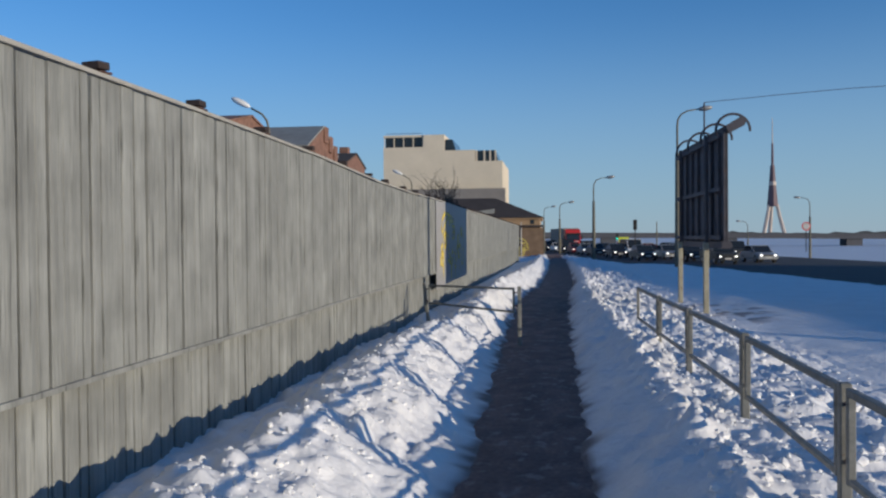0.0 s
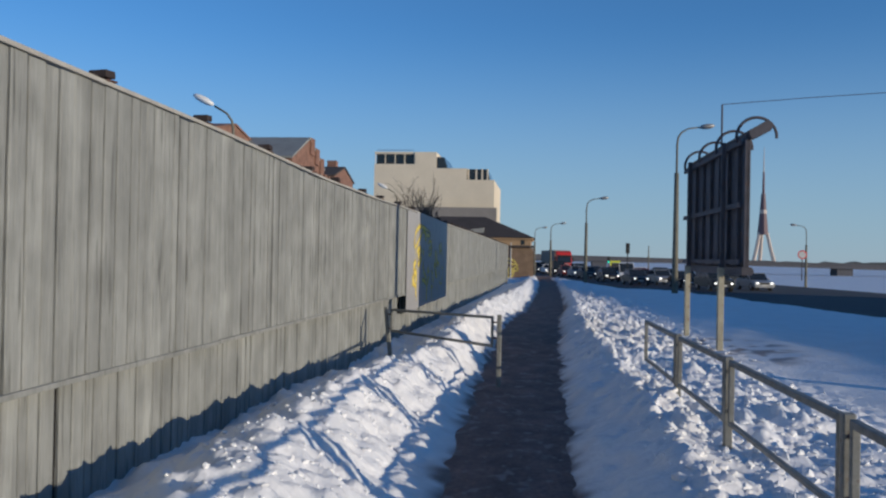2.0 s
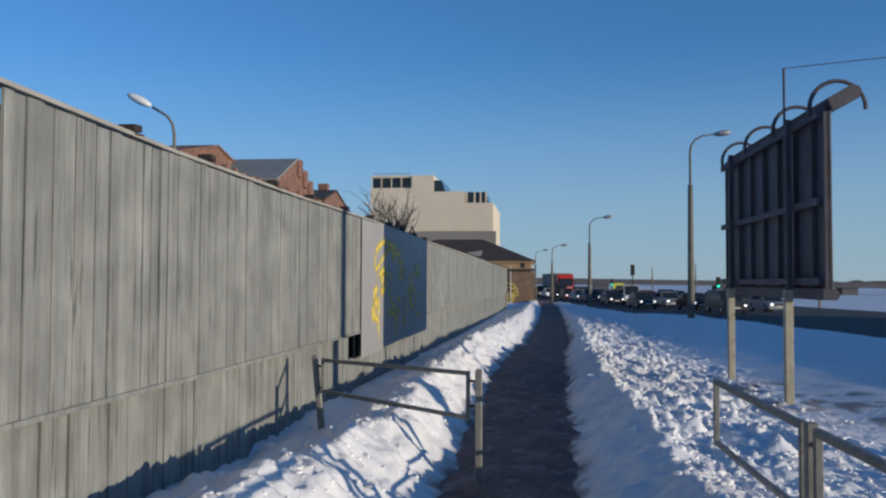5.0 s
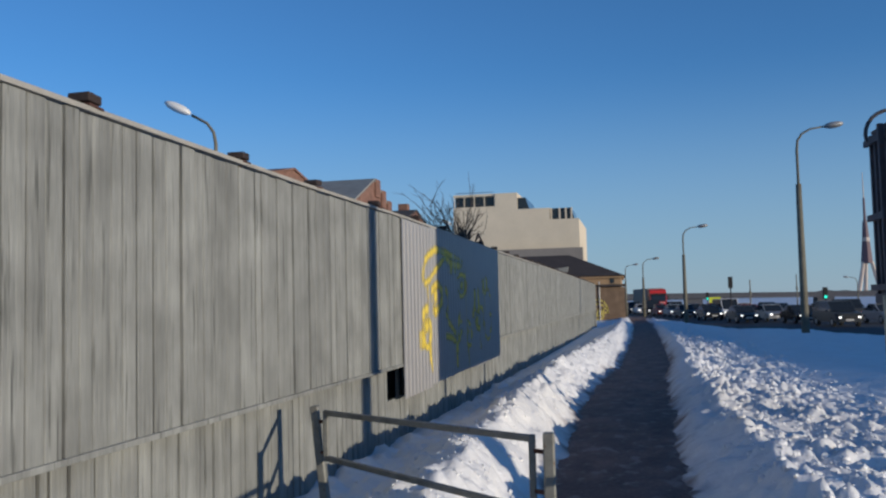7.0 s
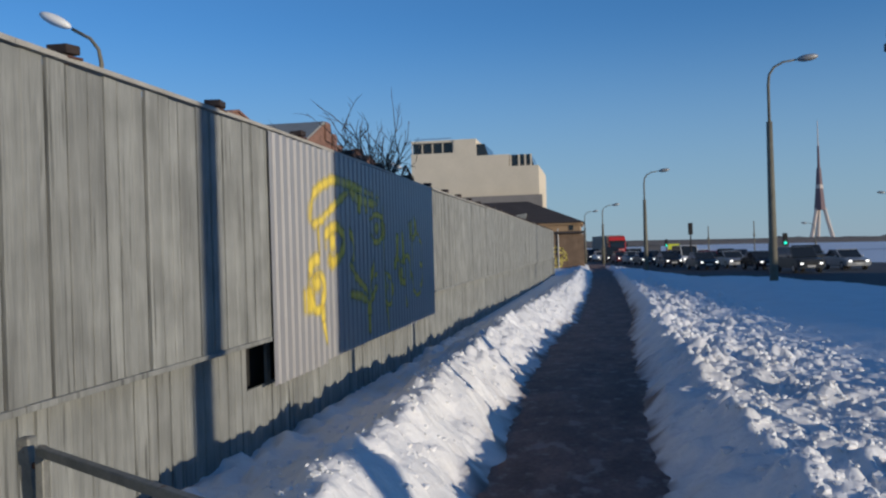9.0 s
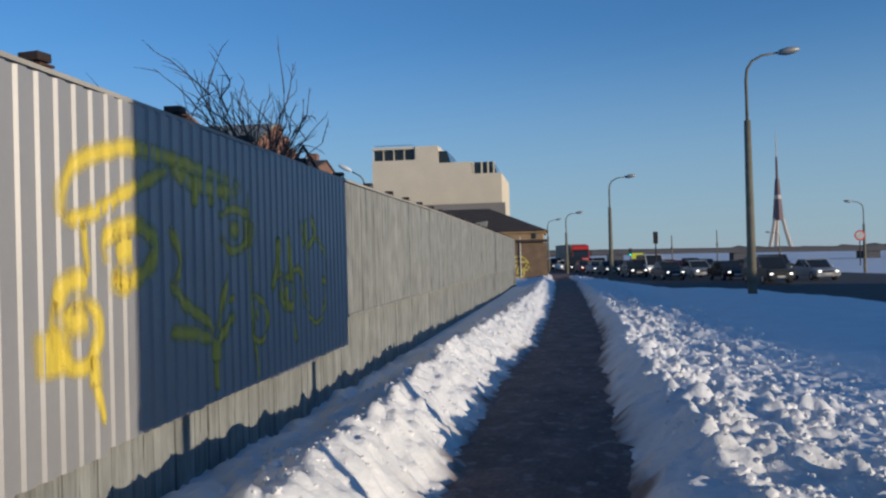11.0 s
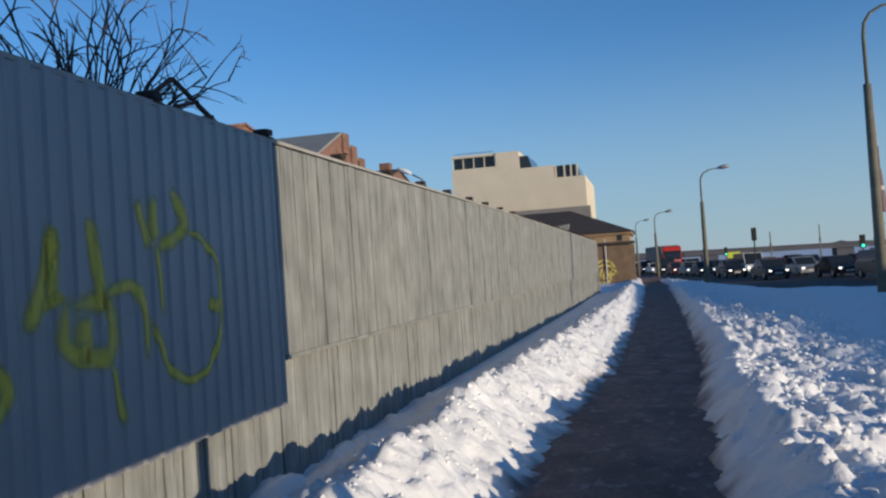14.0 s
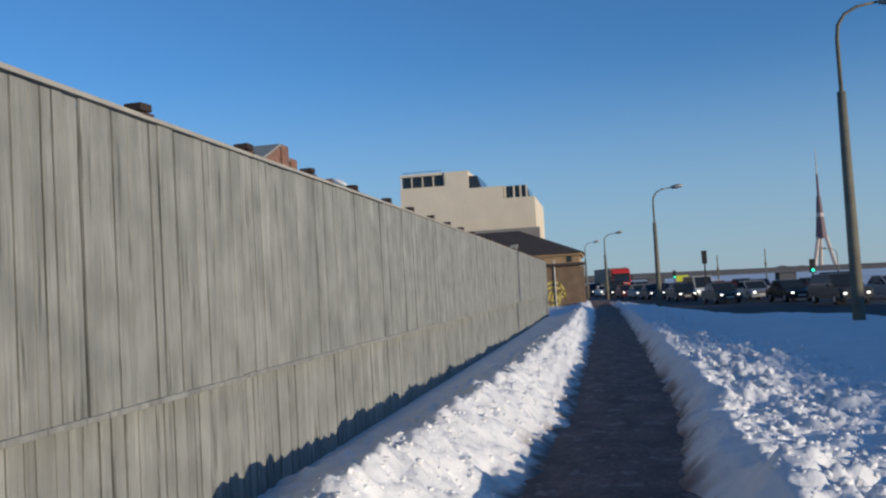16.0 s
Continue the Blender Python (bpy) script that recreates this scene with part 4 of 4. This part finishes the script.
part("emblem_bar", box(-1.0, 1.0, -0.035, 0.0, 1.53, 1.6), SIGN_W, lorry)
part("number_plate", box(-0.3, 0.3, -0.12, -0.09, 0.45, 0.57), SIGN_W, lorry)
for s in (-1, 1):
    part("headlight", box(s * 0.95 - 0.12, s * 0.95 + 0.12, -0.12, -0.05, 0.6, 0.76, 0.02), HEADLIGHT, lorry, "lit headlight")
    part("mirror", box(s * 1.4 - 0.1, s * 1.4 + 0.1, 0.1, 0.25, 1.9, 2.6, 0.03), BLACK, lorry)
    for y in (1.3, 5.2, 11.5, 12.8, 14.1):
        wheel(lorry, s * 1.05, y, 0.5, 0.3)
bm = box(-1.27, 1.27, 2.6, 16.0, 1.1, 3.75, 0.04)
part("trailer", bm, TARP, lorry, "grey tarpaulin trailer")
for k in range(12):
    y = 3.2 + k * 1.1
    part("trailer_strap", box(-1.285, 1.285, y, y + 0.06, 1.15, 3.6), TARP, lorry)
part("chassis", box(-0.5, 0.5, 1.8, 15.8, 0.6, 1.1), BLACK, lorry)

# ---------------------------------------------------------------- traffic signs and signals
def traffic_light(x, y, green):
    t = thing("traffic_light", "dark traffic light on a thin pole" + (" showing green" if green else ""), "traffic light", at=pose(x, y, -1.25 if green else 0.0), group="traffic lights")
    part("pole", tube([(0, 0, 0), (0, 0, 3.4)], 0.06, 8), BLACK, t)
    part("housing", box(-0.2, 0.2, -0.15, 0.15, 2.3, 3.4, 0.03), BLACK, t)
    if green:
        part("green_light", tube([(0, -0.17, 2.5), (0, -0.15, 2.5)], 0.14, 12), GREEN, t, "lit green light")
    return t


traffic_light(10.9, 139, True), traffic_light(9.7, 96, False), traffic_light(18.0, 95, True)
sign = thing("direction_sign", "small yellow direction sign on posts", "sign", at=pose(12.0, 140, -1.75))
part("board", box(-0.8, 0.8, -0.03, 0.03, 2.3, 3.2), YELLOW_SIGN, sign)
part("post", tube([(0, 0.06, 0), (0, 0.06, 2.4)], 0.05, 8), BLACK, sign)
sign = thing("speed_sign", "round speed limit sign with a red rim on the lamp pole", "sign", at=pose(27.5, 95.6, -0.2))
part("rim", tube([(0, -0.03, 2.7), (0, 0, 2.7)], 0.46, 24), SIGN_RED, sign)
part("face", tube([(0, -0.045, 2.7), (0, -0.031, 2.7)], 0.35, 24), SIGN_W, sign)
part("post", tube([(0, 0.05, 0), (0, 0.05, 3.2)], 0.05, 8), BLACK, sign)

# ---------------------------------------------------------------- unseen block across the road, added to shade field and road
shade_block = thing("riverside_warehouse", "long plain block out of view, added to shade the snow field and road", "building", at=pose(41.8, 8.7, -3.5, 0, 0, 5.7))
part("wall", box(0, 12, -120, 46, -0.5, 8.72), PAINT_G, shade_block)
part("roof", box(-0.3, 12.3, -120.3, 46.3, 8.72, 8.85), ROOF_TIN, shade_block)

# ---------------------------------------------------------------- loose snow
crng = np.random.RandomState(5)


def clods(name, label, count, xr, yr, sizes):
    verts, faces = [], []
    base = bmesh.new()
    bmesh.ops.create_icosphere(base, subdivisions=1, radius=1)
    bv = np.array([v.co[:] for v in base.verts])
    bf = [[v.index for v in f.verts] for f in base.faces]
    base.free()
    y = crng.uniform(*yr, count)
    x = middle(y) + crng.triangular(*xr, count)
    z = height(x, y)
    size = sizes[0] * (sizes[1] / sizes[0]) ** (crng.rand(count) ** 2.2)
    for k in range(count):
        s = size[k] * crng.uniform(0.6, 1.2, 3)
        v = bv * (1 + crng.uniform(-0.3, 0.2, (len(bv), 1))) * s * (1, 1, 0.7)
        a = crng.uniform(0, 6.3)
        v = v @ np.array([[math.cos(a), math.sin(a), 0], [-math.sin(a), math.cos(a), 0], [0, 0, 1]])
        n0 = len(verts)
        verts += (v + (x[k], y[k], z[k] + s[2] * 0.1)).tolist()
        faces += [[i + n0 for i in f] for f in bf]
    me = bpy.data.meshes.new(name)
    me.from_pydata(verts, [], faces)
    me.materials.append(SNOW)
    tagged(new(name, me), label, "snow", kind="stuff")


clods("snow_clods", "loose broken clods of ploughed snow beside the path", 11000, (0.95, 1.35, 3.5), (2.5, 40.0), (0.011, 0.056))
clods("snow_lumps", "small lumps of snow on the bank along the fence", 6500, (-2.1, -1.25, -0.65), (2.5, 40.0), (0.008, 0.034))
